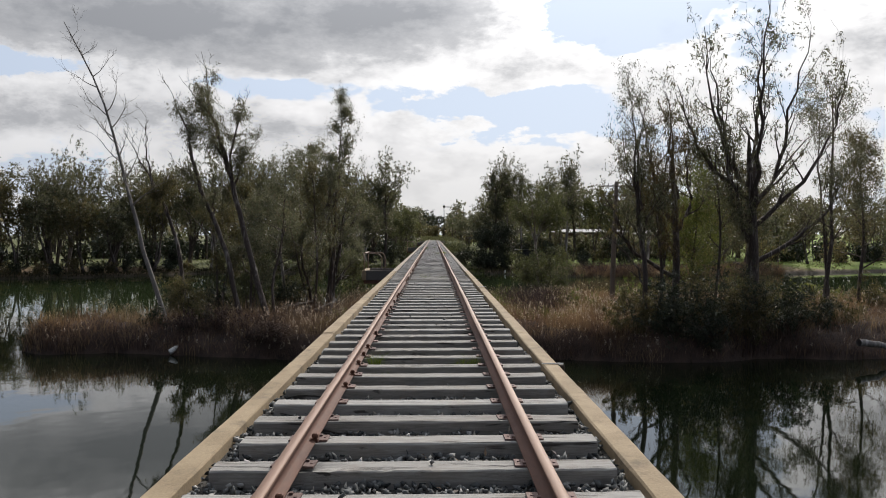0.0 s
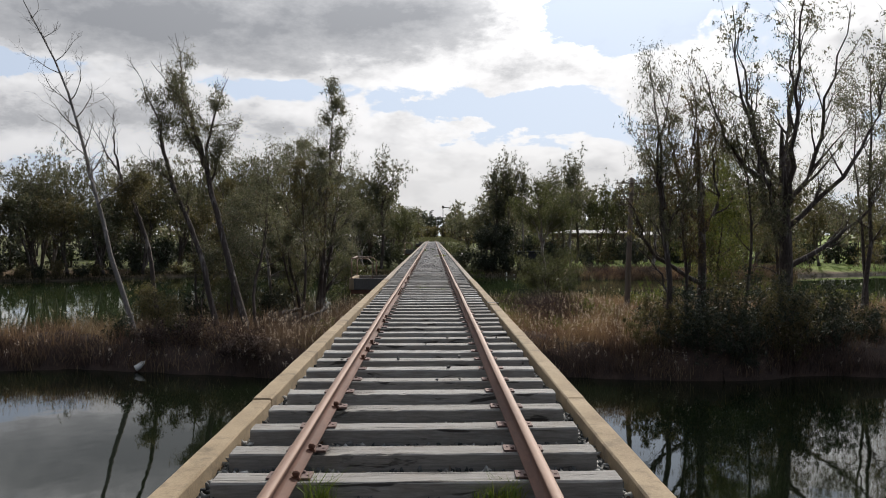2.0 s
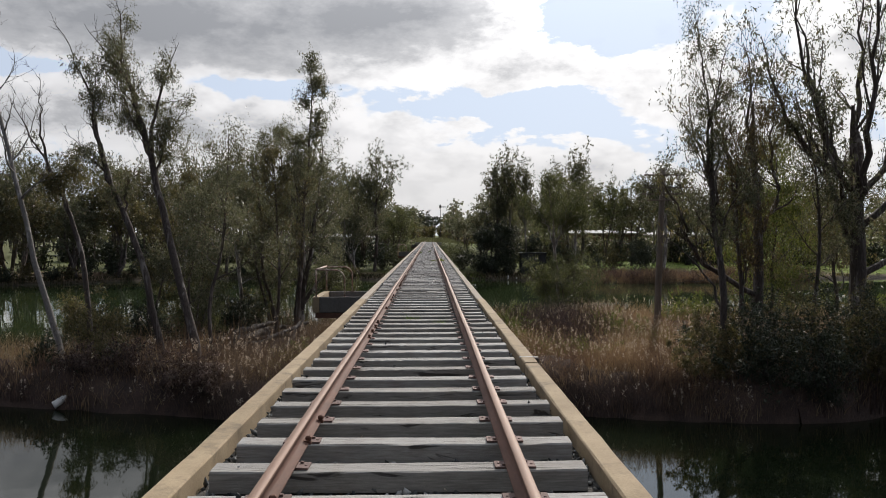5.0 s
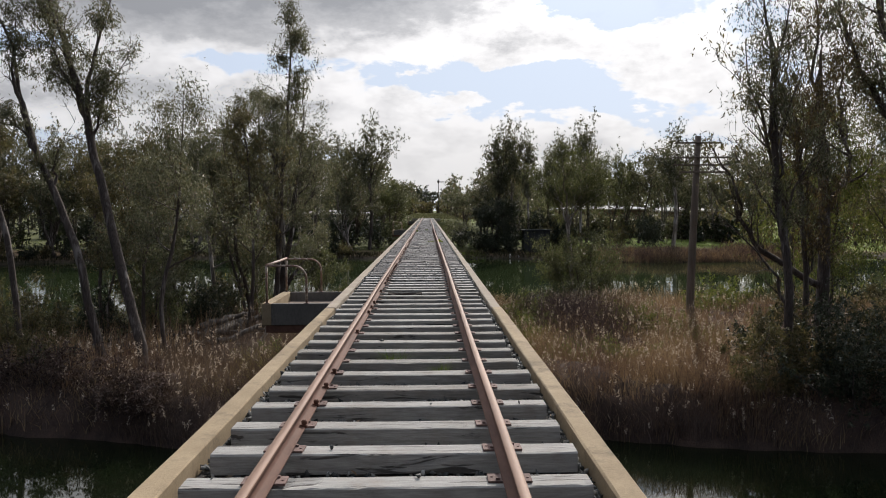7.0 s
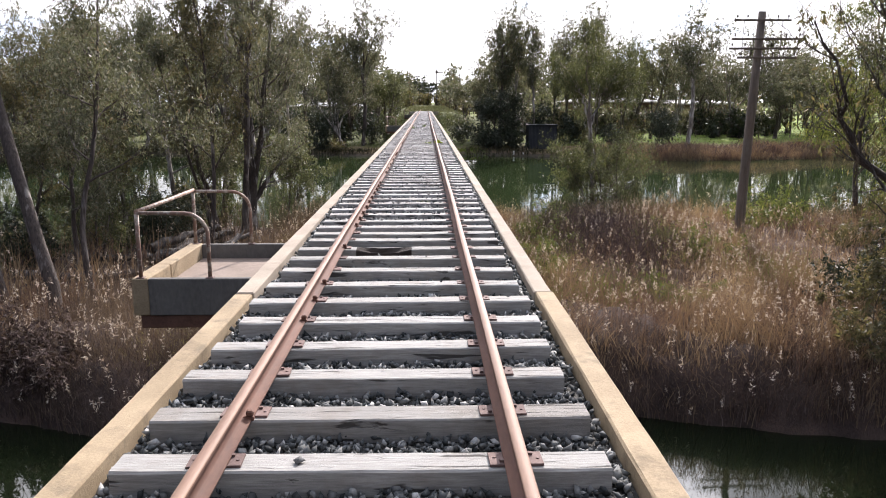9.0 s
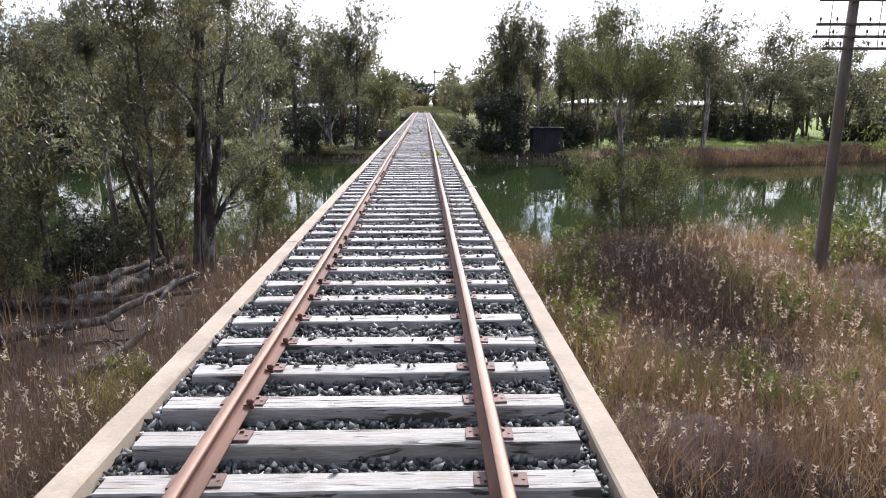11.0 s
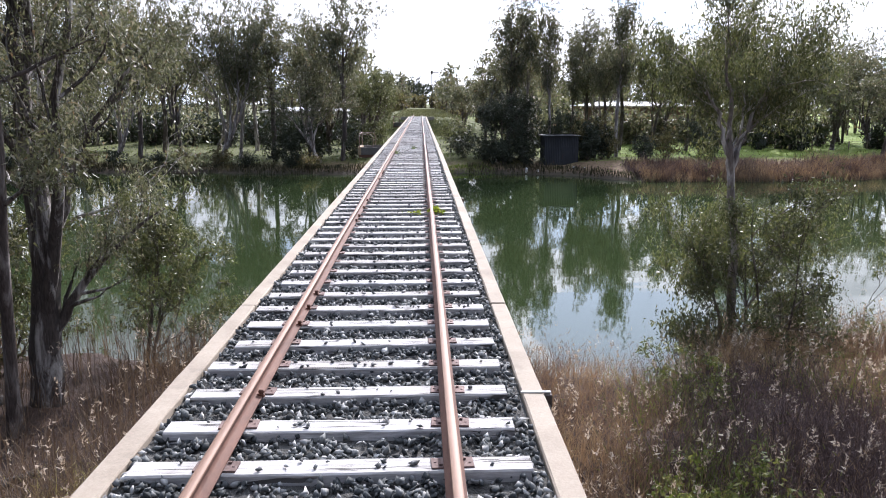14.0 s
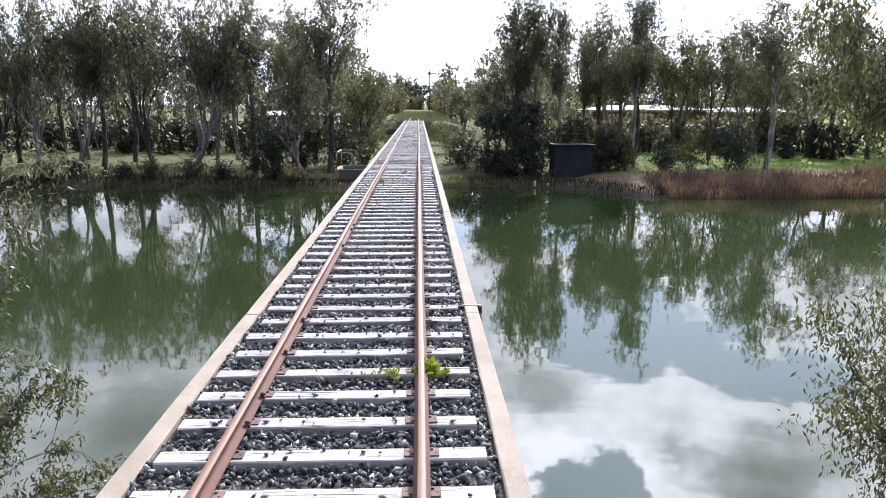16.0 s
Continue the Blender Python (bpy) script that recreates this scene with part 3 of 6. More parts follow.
track = thing("railway_track", pose(0, 0, 0), "rusty disused railway track on grey timber sleepers in ballast", "railway track")
profile = [(-0.07, -0.152), (0.07, -0.152), (0.07, -0.14), (0.022, -0.124), (0.009, -0.112), (0.009, -0.046), (0.034, -0.034), (0.035, -0.008), (0.029, -0.001), (-0.029, -0.001), (-0.035, -0.008), (-0.034, -0.034), (-0.009, -0.046), (-0.009, -0.112), (-0.022, -0.124), (-0.07, -0.14)]
for side in (-1, 1):
    ys = np.linspace(START, 420, 460)
    x0 = side * 0.835 + 0.004 * np.sin(ys * 0.31 + side) + 0.003 * np.sin(ys * 0.83)
    z0 = 0.003 * np.sin(ys * 0.47 + 2 * side) + np.where(ys > BRIDGE_END, smooth(BRIDGE_END, 225, ys) * -0.12, 0)
    P = np.array(profile)
    v = np.stack([x0[:, None] + P[None, :, 0], np.repeat(ys[:, None], len(P), 1), z0[:, None] + P[None, :, 1]], -1).reshape(-1, 3)
    i, j = np.arange(len(ys) - 1)[:, None] * len(P), np.arange(len(P))[None]
    k = (j + 1) % len(P)
    q = np.stack([i + j, i + len(P) + j, i + len(P) + k, i + k], -1)
    data = mesh_from("rail", v, q.reshape(-1, 4), RUST)
    data.materials.append(HEAD)
    face = np.tile(np.isin(np.arange(len(P)), [7, 8, 9]), len(ys) - 1).astype(np.int32)
    data.polygons.foreach_set("material_index", face)
    child("rail", data, track, "rusty red-brown steel rail with a worn shiny head")


def sleeper_mesh(seed, rot=None, wood=TIMBER):
    """A split, slightly bowed timber sleeper, 2.78 m by 0.23 by 0.16 m, with its near top edge at y = 0."""
    r = random.Random(seed)
    cuts = 44 if rot else 14
    xs = [-1.39 + 2.78 * k / cuts for k in range(cuts + 1)]
    verts, faces = [], []
    bow, dip = r.uniform(-0.008, 0.008), r.uniform(-0.004, 0.01)
    end = [r.uniform(-0.03, 0.03), r.uniform(-0.03, 0.03)]
    for k, x in enumerate(xs):
        u = x / 1.39
        if k in (0, cuts):
            x += end[k // cuts]
        e = [r.uniform(-0.004, 0.004) for _ in range(6)]
        if r.random() < 0.08:
            e[1] -= r.uniform(0.004, 0.012)
        b, t = bow * (1 - u * u), -dip * (1 - u * u)
        if rot and rot[0] < x < rot[1]:
            deep = rot[2] * math.sin(math.pi * (x - rot[0]) / (rot[1] - rot[0])) ** 1.1
            if rot[2] > 0.03:
                q = deep / rot[2] * r.uniform(0.85, 1.0)
                verts += [(x, yy, zz) for yy, zz in ((0.004 + 0.1 * q, -0.16), (0.15 * q, -0.014 - 0.11 * q), (0.012 + 0.145 * q, -0.1 * q), (0.11 + 0.06 * q, -0.085 * q), (0.205 + r.uniform(-0.01, 0.01) * q, -0.02 * q), (0.23, -0.014), (0.226, -0.16))]
                continue
            e = [e[0] + deep * 0.5, e[1] - deep * 1.6, e[2] - deep * 2.4 - r.uniform(0, 0.03), e[3] - deep * r.uniform(0.3, 1.0), e[4], e[5]]
        ring = [(0.004 + b, -0.16), (0.0 + b + e[0], -0.014), (0.012 + b, t + e[1] * 0.5), (0.11 + b, t + e[2] * 0.6), (0.217 + b, t + e[3] * 0.5), (0.23 + b + e[4], -0.014), (0.226 + b, -0.16)]
        verts += [(x, yy, zz) for yy, zz in ring]
    m = 7
    for k in range(cuts):
        for j in range(m):
            a, b = k * m + j, k * m + (j + 1) % m
            faces.append((a, a + m, b + m, b))
    data = bpy.data.meshes.new("sleeper")
    data.from_pydata(verts, [], faces + [tuple(range(m)), tuple(range(cuts * m + m - 1, cuts * m - 1, -1))])
    data.materials.append(wood)
    if rot and rot[2] > 0.03:
        data.materials.append(ROT)
        for p in data.polygons:
            if rot[0] + 0.02 < p.center.x < rot[1] - 0.02 and p.index % m in (0, 1, 2, 3):
                p.material_index = 1
    data.update()
    return data


ROT = stained("rotted wood", (0.012, 0.009, 0.007), (0.05, 0.036, 0.028), 9.0, 0.95, (0.4, 2.5, 1), 6.0, 0.9, 0.01)


SLEEPERS = [float(np.interp(k, [-47, 0, 8, 27, 36, 38, 43, 45, 47, 49, 54, 61, 66, 72, 79, 88, 268], [-27.0, 5.13, 10.5, 23.82, 30.05, 31.48, 35.05, 36.4, 37.53, 38.92, 42.66, 47.39, 50.95, 55.18, 60.1, 66.3, 191.9])) for k in range(-46, 268)]
kinds = [sleeper_mesh(s) for s in range(14)] + [sleeper_mesh(20, (0.2, 0.6, 0.012)), sleeper_mesh(21, (-0.9, -0.5, 0.015))]
pale_kinds = [sleeper_mesh(s + 40, None, TIMBER_PALE) for s in range(14)] + [sleeper_mesh(60, (0.2, 0.6, 0.012), TIMBER_PALE), sleeper_mesh(61, (-0.9, -0.5, 0.015), TIMBER_PALE)]
ROTTEN = sleeper_mesh(30, (-0.66, 0.14, 0.035))
rng = random.Random(8)
tops = []
for y in SLEEPERS:
    ob = child("sleeper", ROTTEN if abs(y - 35.7) < 0.35 else rng.choice(pale_kinds if y > 36 + rng.uniform(-3, 3) else kinds), track)
    ob.location = (rng.uniform(-0.035, 0.02), y + rng.uniform(-0.018, 0.018), -0.168 + rng.uniform(-0.004, 0.003))
    ob.rotation_euler = (rng.uniform(-0.012, 0.012), rng.uniform(-0.003, 0.003), rng.uniform(-0.006, 0.006))
    tops.append(ob.location.copy())


def plate_mesh():
    bm = bmesh.new()
    block(bm, (-0.152, -0.075, -0.006), (0.148, 0.075, 0.01), 0.002)
    for side in (-1, 1):
        block(bm, (side * 0.085 - 0.012, side * 0.04 - 0.012, 0.008), (side * 0.085 + 0.012, side * 0.04 + 0.012, 0.024), 0.0)
        bmesh.ops.create_cone(bm, cap_ends=True, segments=6, radius1=0.011, radius2=0.01, depth=0.006, matrix=Matrix.Translation((side * 0.122, -0.01 * side, 0.012)))
    data = bpy.data.meshes.new("rail_plate")
    bm.to_mesh(data)
    bm.free()
    data.materials.append(PLATE)
    return data


PLATE_MESH = plate_mesh()
bm = bmesh.new()
block(bm, (0.03, -0.022, -0.118), (0.078, 0.022, -0.08), 0.01)
block(bm, (-0.08, -0.018, -0.15), (0.08, 0.018, -0.12), 0.007)
ANCHOR = bpy.data.meshes.new("rail_anchor")
bm.to_mesh(ANCHOR)
bm.free()
ANCHOR.materials.append(RUST)
for at in tops:
    if 1.5 < at.y < 92:
        for side in (-1, 1):
            ob = child("rail_plate", PLATE_MESH, track)
            ob.location = (side * 0.835 + rng.uniform(-0.012, 0.012), at.y + 0.115 + rng.uniform(-0.012, 0.012), at.z + 0.003)
            ob.rotation_euler = (0, 0, rng.uniform(-0.06, 0.06))
        if rng.random() < 0.55 and at.y < 75:
            ob = child("rail_anchor", ANCHOR, track)
            ob.location = (-0.835 + 0.01, at.y - 0.035, -0.002)
            ob.rotation_euler = (0, 0, rng.uniform(-0.1, 0.1))

# ballast bed and loose stones
by = np.linspace(START, BRIDGE_END, 700)
bx = np.linspace(-1.51, 1.5, 14)
X, Y = np.meshgrid(bx, by)
Z = ballast_top(Y) - 0.035 + 0.012 * wobble(X, Y, 7.0) + 0.008 * wobble(X, Y, 19.0, 3.0)
cell = np.arange(X.size).reshape(X.shape)
quads = np.stack([cell[:-1, :-1], cell[:-1, 1:], cell[1:, 1:], cell[1:, :-1]], -1).reshape(-1, 4)
BED = stained("ballast bed", (0.03, 0.03, 0.028), (0.13, 0.125, 0.115), 14.0, 0.95, fine=4.0, bumps=0.9, distance=0.03)
child("ballast_bed", mesh_from("ballast_bed", np.stack([X, Y, Z], -1).reshape(-1, 3), quads, BED, True), track)

LONE_STONE = stained("lone ballast stone", (0.09, 0.09, 0.085), (0.24, 0.235, 0.22), 2.0, 0.8, each=0.45)
ICO_V = np.array([(1, 0, 0), (-1, 0, 0), (0, 1, 0), (0, -1, 0), (0, 0, 1), (0, 0, -1)], float)
ICO_F = np.array([(0, 2, 4), (2, 1, 4), (1, 3, 4), (3, 0, 4), (2, 0, 5), (1, 2, 5), (3, 1, 5), (0, 3, 5)])


def stones(name, places, sizes, mat, parent, label="", seed=1, flat=0.7):
    """Many small broken stones as one mesh, each with its own shape and turn."""
    g = np.random.default_rng(seed)
    count = len(places)
    shape = ICO_V[None] + g.uniform(-0.42, 0.42, (count, len(ICO_V), 3))
    shape = shape * sizes[:, None, None] * np.stack([g.uniform(0.9, 1.6, count), g.uniform(0.7, 1.1, count), g.uniform(0.5, 0.85, count) * flat / 0.7], -1)[:, None]
    q = g.normal(size=(count, 4))
    q /= np.linalg.norm(q, axis=1, keepdims=True)
    w, x, y, z = q.T
    R = np.stack([1 - 2 * (y * y + z * z), 2 * (x * y - z * w), 2 * (x * z + y * w), 2 * (x * y + z * w), 1 - 2 * (x * x + z * z), 2 * (y * z - x * w), 2 * (x * z - y * w), 2 * (y * z + x * w), 1 - 2 * (x * x + y * y)], -1).reshape(-1, 3, 3)
    v = np.einsum("nij,nkj->nki", R, shape) + places[:, None]
    f = ICO_F[None] + (np.arange(count) * len(ICO_V))[:, None, None]
    ob = child(name, mesh_from(name, v.reshape(-1, 3), f.reshape(-1, 3), mat), parent, label)
    ob["kind"] = "stuff"
    return ob


g = np.random.default_rng(3)


def stone_places(y0, y1, dense, size):
    count = int((y1 - y0) * 2.96 * dense)
    x, y = g.uniform(-1.49, 1.48, count), g.uniform(y0, y1, count)
    s = g.uniform(0.6, 1.25, count) * size
    z = ballast_top(y) - 0.008 + g.uniform(-0.025, 0.022, count) + 0.012 * wobble(x, y, 7.0)
    k = np.searchsorted(np.array(SLEEPERS), y) - 1
    under = (y - np.array(SLEEPERS)[np.clip(k, 0, None)] < 0.2) & (y - np.array(SLEEPERS)[np.clip(k, 0, None)] > 0.03) & (np.abs(x) < 1.36)
    keep = ~under
    return np.stack([x, y, z], -1)[keep], s[keep]


for y0, y1, dense, size in ((2, 13, 420, 0.028), (13, 26, 250, 0.0285), (26, 39, 560, 0.029), (39, 56, 390, 0.0315), (56, 70, 380, 0.032), (70, 90, 120, 0.04)):
    p, s = stone_places(y0, y1, dense, size)
    stones("ballast", p, s, STONE, track, "dark blue-grey crushed ballast stones", seed=int(y0) + 50)
# stones lying on the sleepers, more of them further along: those beside the way one by one
k = g.integers(0, len(tops) * 2 // 3, 3400)
k = k[np.array([tops[i].y > 38 or g.random() < 0.04 for i in k])]
p = np.array([(g.uniform(-1.3, 1.3), tops[i].y + g.uniform(0.03, 0.21), tops[i].z + 0.012) for i in k])
p = p[(np.abs(np.abs(p[:, 0]) - 0.835) > 0.18)]
near = (p[:, 1] < 62) & (g.random(len(p)) < 0.55)
stones("loose_ballast", p[~near], g.uniform(0.012, 0.03, (~near).sum()), STONE, track, seed=77)
pebbles = []
for q in range(12):
    shape = (ICO_V + g.uniform(-0.4, 0.4, ICO_V.shape)) * np.array([1.3, 1.0, 0.7])
    pebbles.append(mesh_from("stone", shape, ICO_F, LONE_STONE))
for q, at in enumerate(p[near][:290]):
    ob = child("stone", pebbles[q % 12], track)
    ob.location = at
    ob.rotation_euler = (g.uniform(-0.3, 0.3), g.uniform(-0.3, 0.3), g.uniform(0, 6.28))
    ob.scale = [g.uniform(0.014, 0.032)] * 3


# ---- refuge platforms beside the track ----
def refuge(m, label):
    t = thing("refuge_platform", m, label, "platform", "refuges along the bridge")
    bm = bmesh.new()
    block(bm, (-1.18, 0.0, -0.4), (0.0, 2.08, -0.2), 0.012)
    part("floor_slab", bm, SLAB, t, "stained pinkish concrete floor")
    for name, lo, hi in (("front_wall", (-1.18, -0.09, -0.44), (0.0, 0.0, 0.0)), ("back_wall", (-1.18, 2.08, -0.44), (0.0, 2.17, 0.0))):
        bm = bmesh.new()
        block(bm, lo, hi, 0.01)
        part(name, bm, WALL_SHADED, t)
    for y0, y1 in ((-0.09, 0.72), (0.735, 2.17)):
        bm = bmesh.new()
        block(bm, (-1.37, y0, -0.44), (-1.18, y1, 0.005), 0.014)
        part("kerb", bm, CONCRETE, t, "tan concrete kerb with an open joint")
    bm = bmesh.new()
    block(bm, (-1.3, -0.06, -0.6), (0.1, 0.16, -0.44), 0.01)
    part("front_beam", bm, RUST, t, "rusty steel beam under the slab")
    bm = bmesh.new()
    block(bm, (-1.3, 1.9, -0.6), (0.1, 2.12, -0.44), 0.01)
    part("back_beam", bm, RUST, t)
    for y in (-0.04, 2.12):
        bend = [(-0.47, y, -0.01), (-0.47, y, 0.5)] + [(-0.47 - 0.26 * (1 - math.cos(a)), y, 0.5 + 0.26 * math.sin(a)) for a in np.linspace(0.2, math.pi / 2, 7)] + [(-1.27, y, 0.765)]
        pipe_part("hoop_rail", bend, 0.023, PIPE, t, "bent steel handrail with flaking pale paint")
        pipe_part("post", [(-1.27, y, -0.01), (-1.272, y, 0.38), (-1.27, y, 0.78)], 0.024, PIPE, t)
        for x in (-0.47, -1.27):
            bm = bmesh.new()
            block(bm, (x - 0.045, y - 0.04, -0.004), (x + 0.045, y + 0.04, 0.012), 0.003)
            part("foot_plate", bm, PLATE, t)
    pipe_part("top_rail", [(-1.27, -0.06, 0.78), (-1.268, 1.0, 0.775), (-1.27, 2.14, 0.78)], 0.025, PIPE, t, "straight steel top rail")
    return t


first = refuge(pose(-1.715, 34.26, -0.205), "concrete refuge platform with a bent pipe handrail")
copy_thing(first, pose(-1.715, 90.4, -0.205))
copy_thing(first, pose(-1.715, 146.5, -0.205))


def kerb_bracket(y):
    """A steel strap over the kerb with a short pipe stub on its outer side."""
    t = thing("kerb_bracket", pose(1.6, y, -0.2), "small galvanised strap and pipe stub on the kerb", "bracket", "straps on the kerb")
    bm = bmesh.new()
    block(bm, (-0.11, -0.014, -0.004), (0.16, 0.014, 0.01), 0.003)
    part("strap", bm, WHITE, t)
    bm = bmesh.new()
    block(bm, (0.1, -0.05, -0.13), (0.17, 0.05, -0.01), 0.01)
    part("clamp", bm, IRON, t)
    pipe_part("pipe_stub", [(0.14, -0.3, -0.24), (0.14, 0.0, -0.08), (0.14, 0.12, -0.05)], 0.014, IRON, t)


for y in (9.5, 23.5, 51.76, 65.9):
    kerb_bracket(y)


# ---- the telegraph pole ----
def telegraph_pole():
    t = thing("telegraph_pole", pose(13.55, 57, -5.1), "old leaning timber telegraph pole with four crossarms", "pole")
    v, f = tube([(0, 0, -0.6), (0.05, 0, 3), (0.19, 0, 7), (0.33, 0, 10.45)], [0.22, 0.2, 0.175, 0.15], 12)
    child("shaft", mesh_from("shaft", v, [f, np.array([list(range(len(v) - 12, len(v)))])], POLE, True), t)
    for z, a, b in ((10.1, -1.15, 1.15), (9.37, -1.2, 1.65), (9.0, -1.3, 1.6), (8.64, -0.95, 1.5)):
        bm = bmesh.new()
        block(bm, (a + 0.3, -0.23, z - 0.042), (b + 0.3, -0.14, z + 0.042), 0.012)
        arm = part("crossarm", bm, POLE, t, "weathered timber crossarm")
        for x in np.linspace(a + 0.42, b + 0.18, 6):
            if abs(x - 0.3) < 0.25:
                continue
            v, f = tube([(x, -0.185, z + 0.03), (x, -0.185, z + 0.11), (x, -0.185, z + 0.12), (x, -0.185, z + 0.19), (x, -0.185, z + 0.22)], [0.012, 0.012, 0.035, 0.03, 0.012], 8)
            child("insulator", mesh_from("insulator", v, f, IRON, True), arm)
    for x in (-0.5, 1.05):
        pipe_part("brace", [(x, -0.245, 8.62), (x, -0.245, 9.4), (x + 0.03, -0.245, 10.1)], 0.012, IRON, t, sides=6)


telegraph_pole()


# ---- trees ----
def rotated(v, axis, angle):
    axis = axis / (np.linalg.norm(axis) + 1e-9)
    return v * math.cos(angle) + np.cross(axis, v) * math.sin(angle) + axis * (axis @ v) * (1 - math.cos(angle))


def bough(r, start, way, length, radius, steps, rise, wander, tip=0.15):
    """A limb as a line of points with radii: it wanders and bends towards the light (or down, if rise is negative)."""
    points, way = [np.array(start, float)], np.array(way, float)
    for _ in range(steps):
        way = way + r.normal(size=3) * wander + np.array([0, 0, rise / steps])
        way /= np.linalg.norm(way)
        points.append(points[-1] + way * length / steps)
    return np.array(points), radius * np.linspace(1, tip, steps + 1)


def leaf_mesh(r, tips, per, spread_, size, droop=0.7, narrow=0.3, plain=False):
    """Slender hanging leaves in clumps round the given twig ends: verts and faces."""
    tips = np.asarray(tips, float)
    count = len(tips) * per
    wide = np.repeat(spread_ * r.uniform(0.55, 1.35, len(tips)), per)[:, None]
    if per < 10:
        at = np.repeat(tips, per, 0) + r.normal(size=(count, 3)) * np.array([0.62, 0.62, 0.6]) * wide
    else:
        # hanging sprays of some eight leaves each
        sprays = -(-count // 8)
        centre = r.normal(size=(sprays, 3)) * np.array([0.66, 0.66, 0.6])
        at = np.repeat(tips, per, 0) + (np.repeat(centre, 8, 0)[:count] + r.normal(size=(count, 3)) * np.array([0.16, 0.16, 0.24])) * wide
    way = r.normal(size=(count, 3)) + np.array([0, 0, -droop * 1.6])
    way /= np.linalg.norm(way, axis=1, keepdims=True)
    side = np.cross(way, r.normal(size=(count, 3)))
    side /= np.linalg.norm(side, axis=1, keepdims=True) + 1e-9
    long = (size * r.uniform(0.6, 1.35, count))[:, None]
    if plain:
        v = np.stack([at - side * long * narrow * 0.5, at + side * long * narrow * 0.5, at + way * long], 1)
        return v.reshape(-1, 3), np.arange(count * 3).reshape(-1, 3)
    bend = np.cross(way, side) * long * r.uniform(-0.12, 0.12, count)[:, None]
    v = np.stack([at, at + way * long * 0.45 + side * long * narrow * 0.5 + bend, at + way * long, at + way * long * 0.5 - side * long * narrow * 0.5 + bend], 1)
    return v.reshape(-1, 3), np.arange(count * 4).reshape(-1, 4)


def gum(seed, height, lean=(0, 0), limbs=9, crown=0.35, spread_=0.3, leaves=5000, leaf=0.17, clump=0.34, radius=0.16, twiggy=1.0, bare=0.0, rise=0.5, forks=1, droop=0.7, low=0.0, per=52, flare=0.16, narrow=0.28, plain=False, slim=False):
    """The wood and leaves of a eucalypt. crown: where the limbs begin; bare: share of the upper limbs without leaves; low: leafy shoots lower down."""
    r = np.random.default_rng(seed)
    wood, tips, fine = [], [], []
    stems = []
    for s in range(forks):
        a = r.uniform(0, 6.28)
        way = np.array([lean[0] / height + (flare * math.cos(a) if forks > 1 else 0), lean[1] / height + (flare * math.sin(a) if forks > 1 else 0), 1.0])
        steps = 11
        h = height * (1 if s == 0 else r.uniform(0.72, 0.95))
        pts = [np.array([0.12 * s * math.cos(a), 0.12 * s * math.sin(a), -0.35])]
        w = way / np.linalg.norm(way)
        aim = w.copy()
        for _ in range(steps):
            w = w * 0.75 + aim * 0.25 + r.normal(size=3) * np.array([0.075, 0.075, 0.02])
            w /= np.linalg.norm(w)
            pts.append(pts[-1] + w * (h + 0.35) / steps)
        pts = np.array(pts)
        rad = radius * (1 if s == 0 else 0.75) * np.linspace(1, 0.1, steps + 1) ** 0.85
        rad[0] *= 1.35
        wood.append(tube(pts, rad, 8))
        stems.append((pts, rad))
    per_stem = max(3, limbs // forks)
    for pts, rad in stems:
        for k in range(per_stem):
            f = crown + (0.97 - crown) * (k + r.uniform(0.1, 0.9)) / per_stem
            x = f * (len(pts) - 1)
            i = min(int(x), len(pts) - 2)
            start = pts[i] * (1 - x + i) + pts[i + 1] * (x - i)
            a = k * 2.4 + r.uniform(-0.6, 0.6)
            reach = height * spread_ * (1.15 - 0.75 * (f - crown) / (1 - crown)) * r.uniform(0.7, 1.2)
            pitch = r.uniform(0.35, 0.95)
            way = np.array([math.cos(a) * math.cos(pitch), math.sin(a) * math.cos(pitch), math.sin(pitch)])
            lp, lr = bough(r, start, way, reach, max(rad[i] * 0.5, 0.018), 7, rise, 0.16)
            wood.append(tube(lp, lr, 4 if plain else 5))
            naked = r.random() < bare * smooth(crown, 1.0, f) * 1.6
            for q in range(int(4 * twiggy) + 1):
                j = int(r.integers(2, 8))
                w2 = rotated(lp[min(j, 6) + 0] - lp[min(j, 6) - 1], r.normal(size=3), r.uniform(0.4, 1.1))
                w2 = w2 / (np.linalg.norm(w2) + 1e-9)
                sp, sr = bough(r, lp[j], w2, reach * r.uniform(0.28, 0.55), max(lr[min(j, 7)] * 0.6, 0.01), 5, rise * 0.5, 0.22, 0.3)
                wood.append(tube(sp[::2] if plain else sp, sr[::2] if plain else sr, 3 if plain else 4))
                for _ in range(2):
                    jj = int(r.integers(1, 6))
                    tw, tr = bough(r, sp[jj], rotated((sp[-1] - sp[0]) / (np.linalg.norm(sp[-1] - sp[0]) + 1e-9), r.normal(size=3), r.uniform(0.4, 1.2)), reach * r.uniform(0.12, 0.25), 0.008, 2, 0.1, 0.25, 0.4)
                    if not plain:
                        wood.append(tube(tw, tr, 3))
                    if not naked:
                        tips.append(tw[-1])
                        tips.append(tw[1])
                if not naked:
                    tips.append(sp[-1])
        if not bare:
            tips.append(pts[-1])
    if low:
        for _ in range(int(low)):
            pts, rad = stems[int(r.integers(0, len(stems)))]
            i = int(r.integers(1, max(2, int(crown * len(pts)) + 1)))
            a = r.uniform(0, 6.28)
            lp, lr = bough(r, pts[i], (math.cos(a), math.sin(a), 0.5), height * 0.1 * r.uniform(0.6, 1.5), 0.02, 4, 0.2, 0.25)
            wood.append(tube(lp, lr, 4))
            tips += [lp[-1], lp[-2], lp[2]]
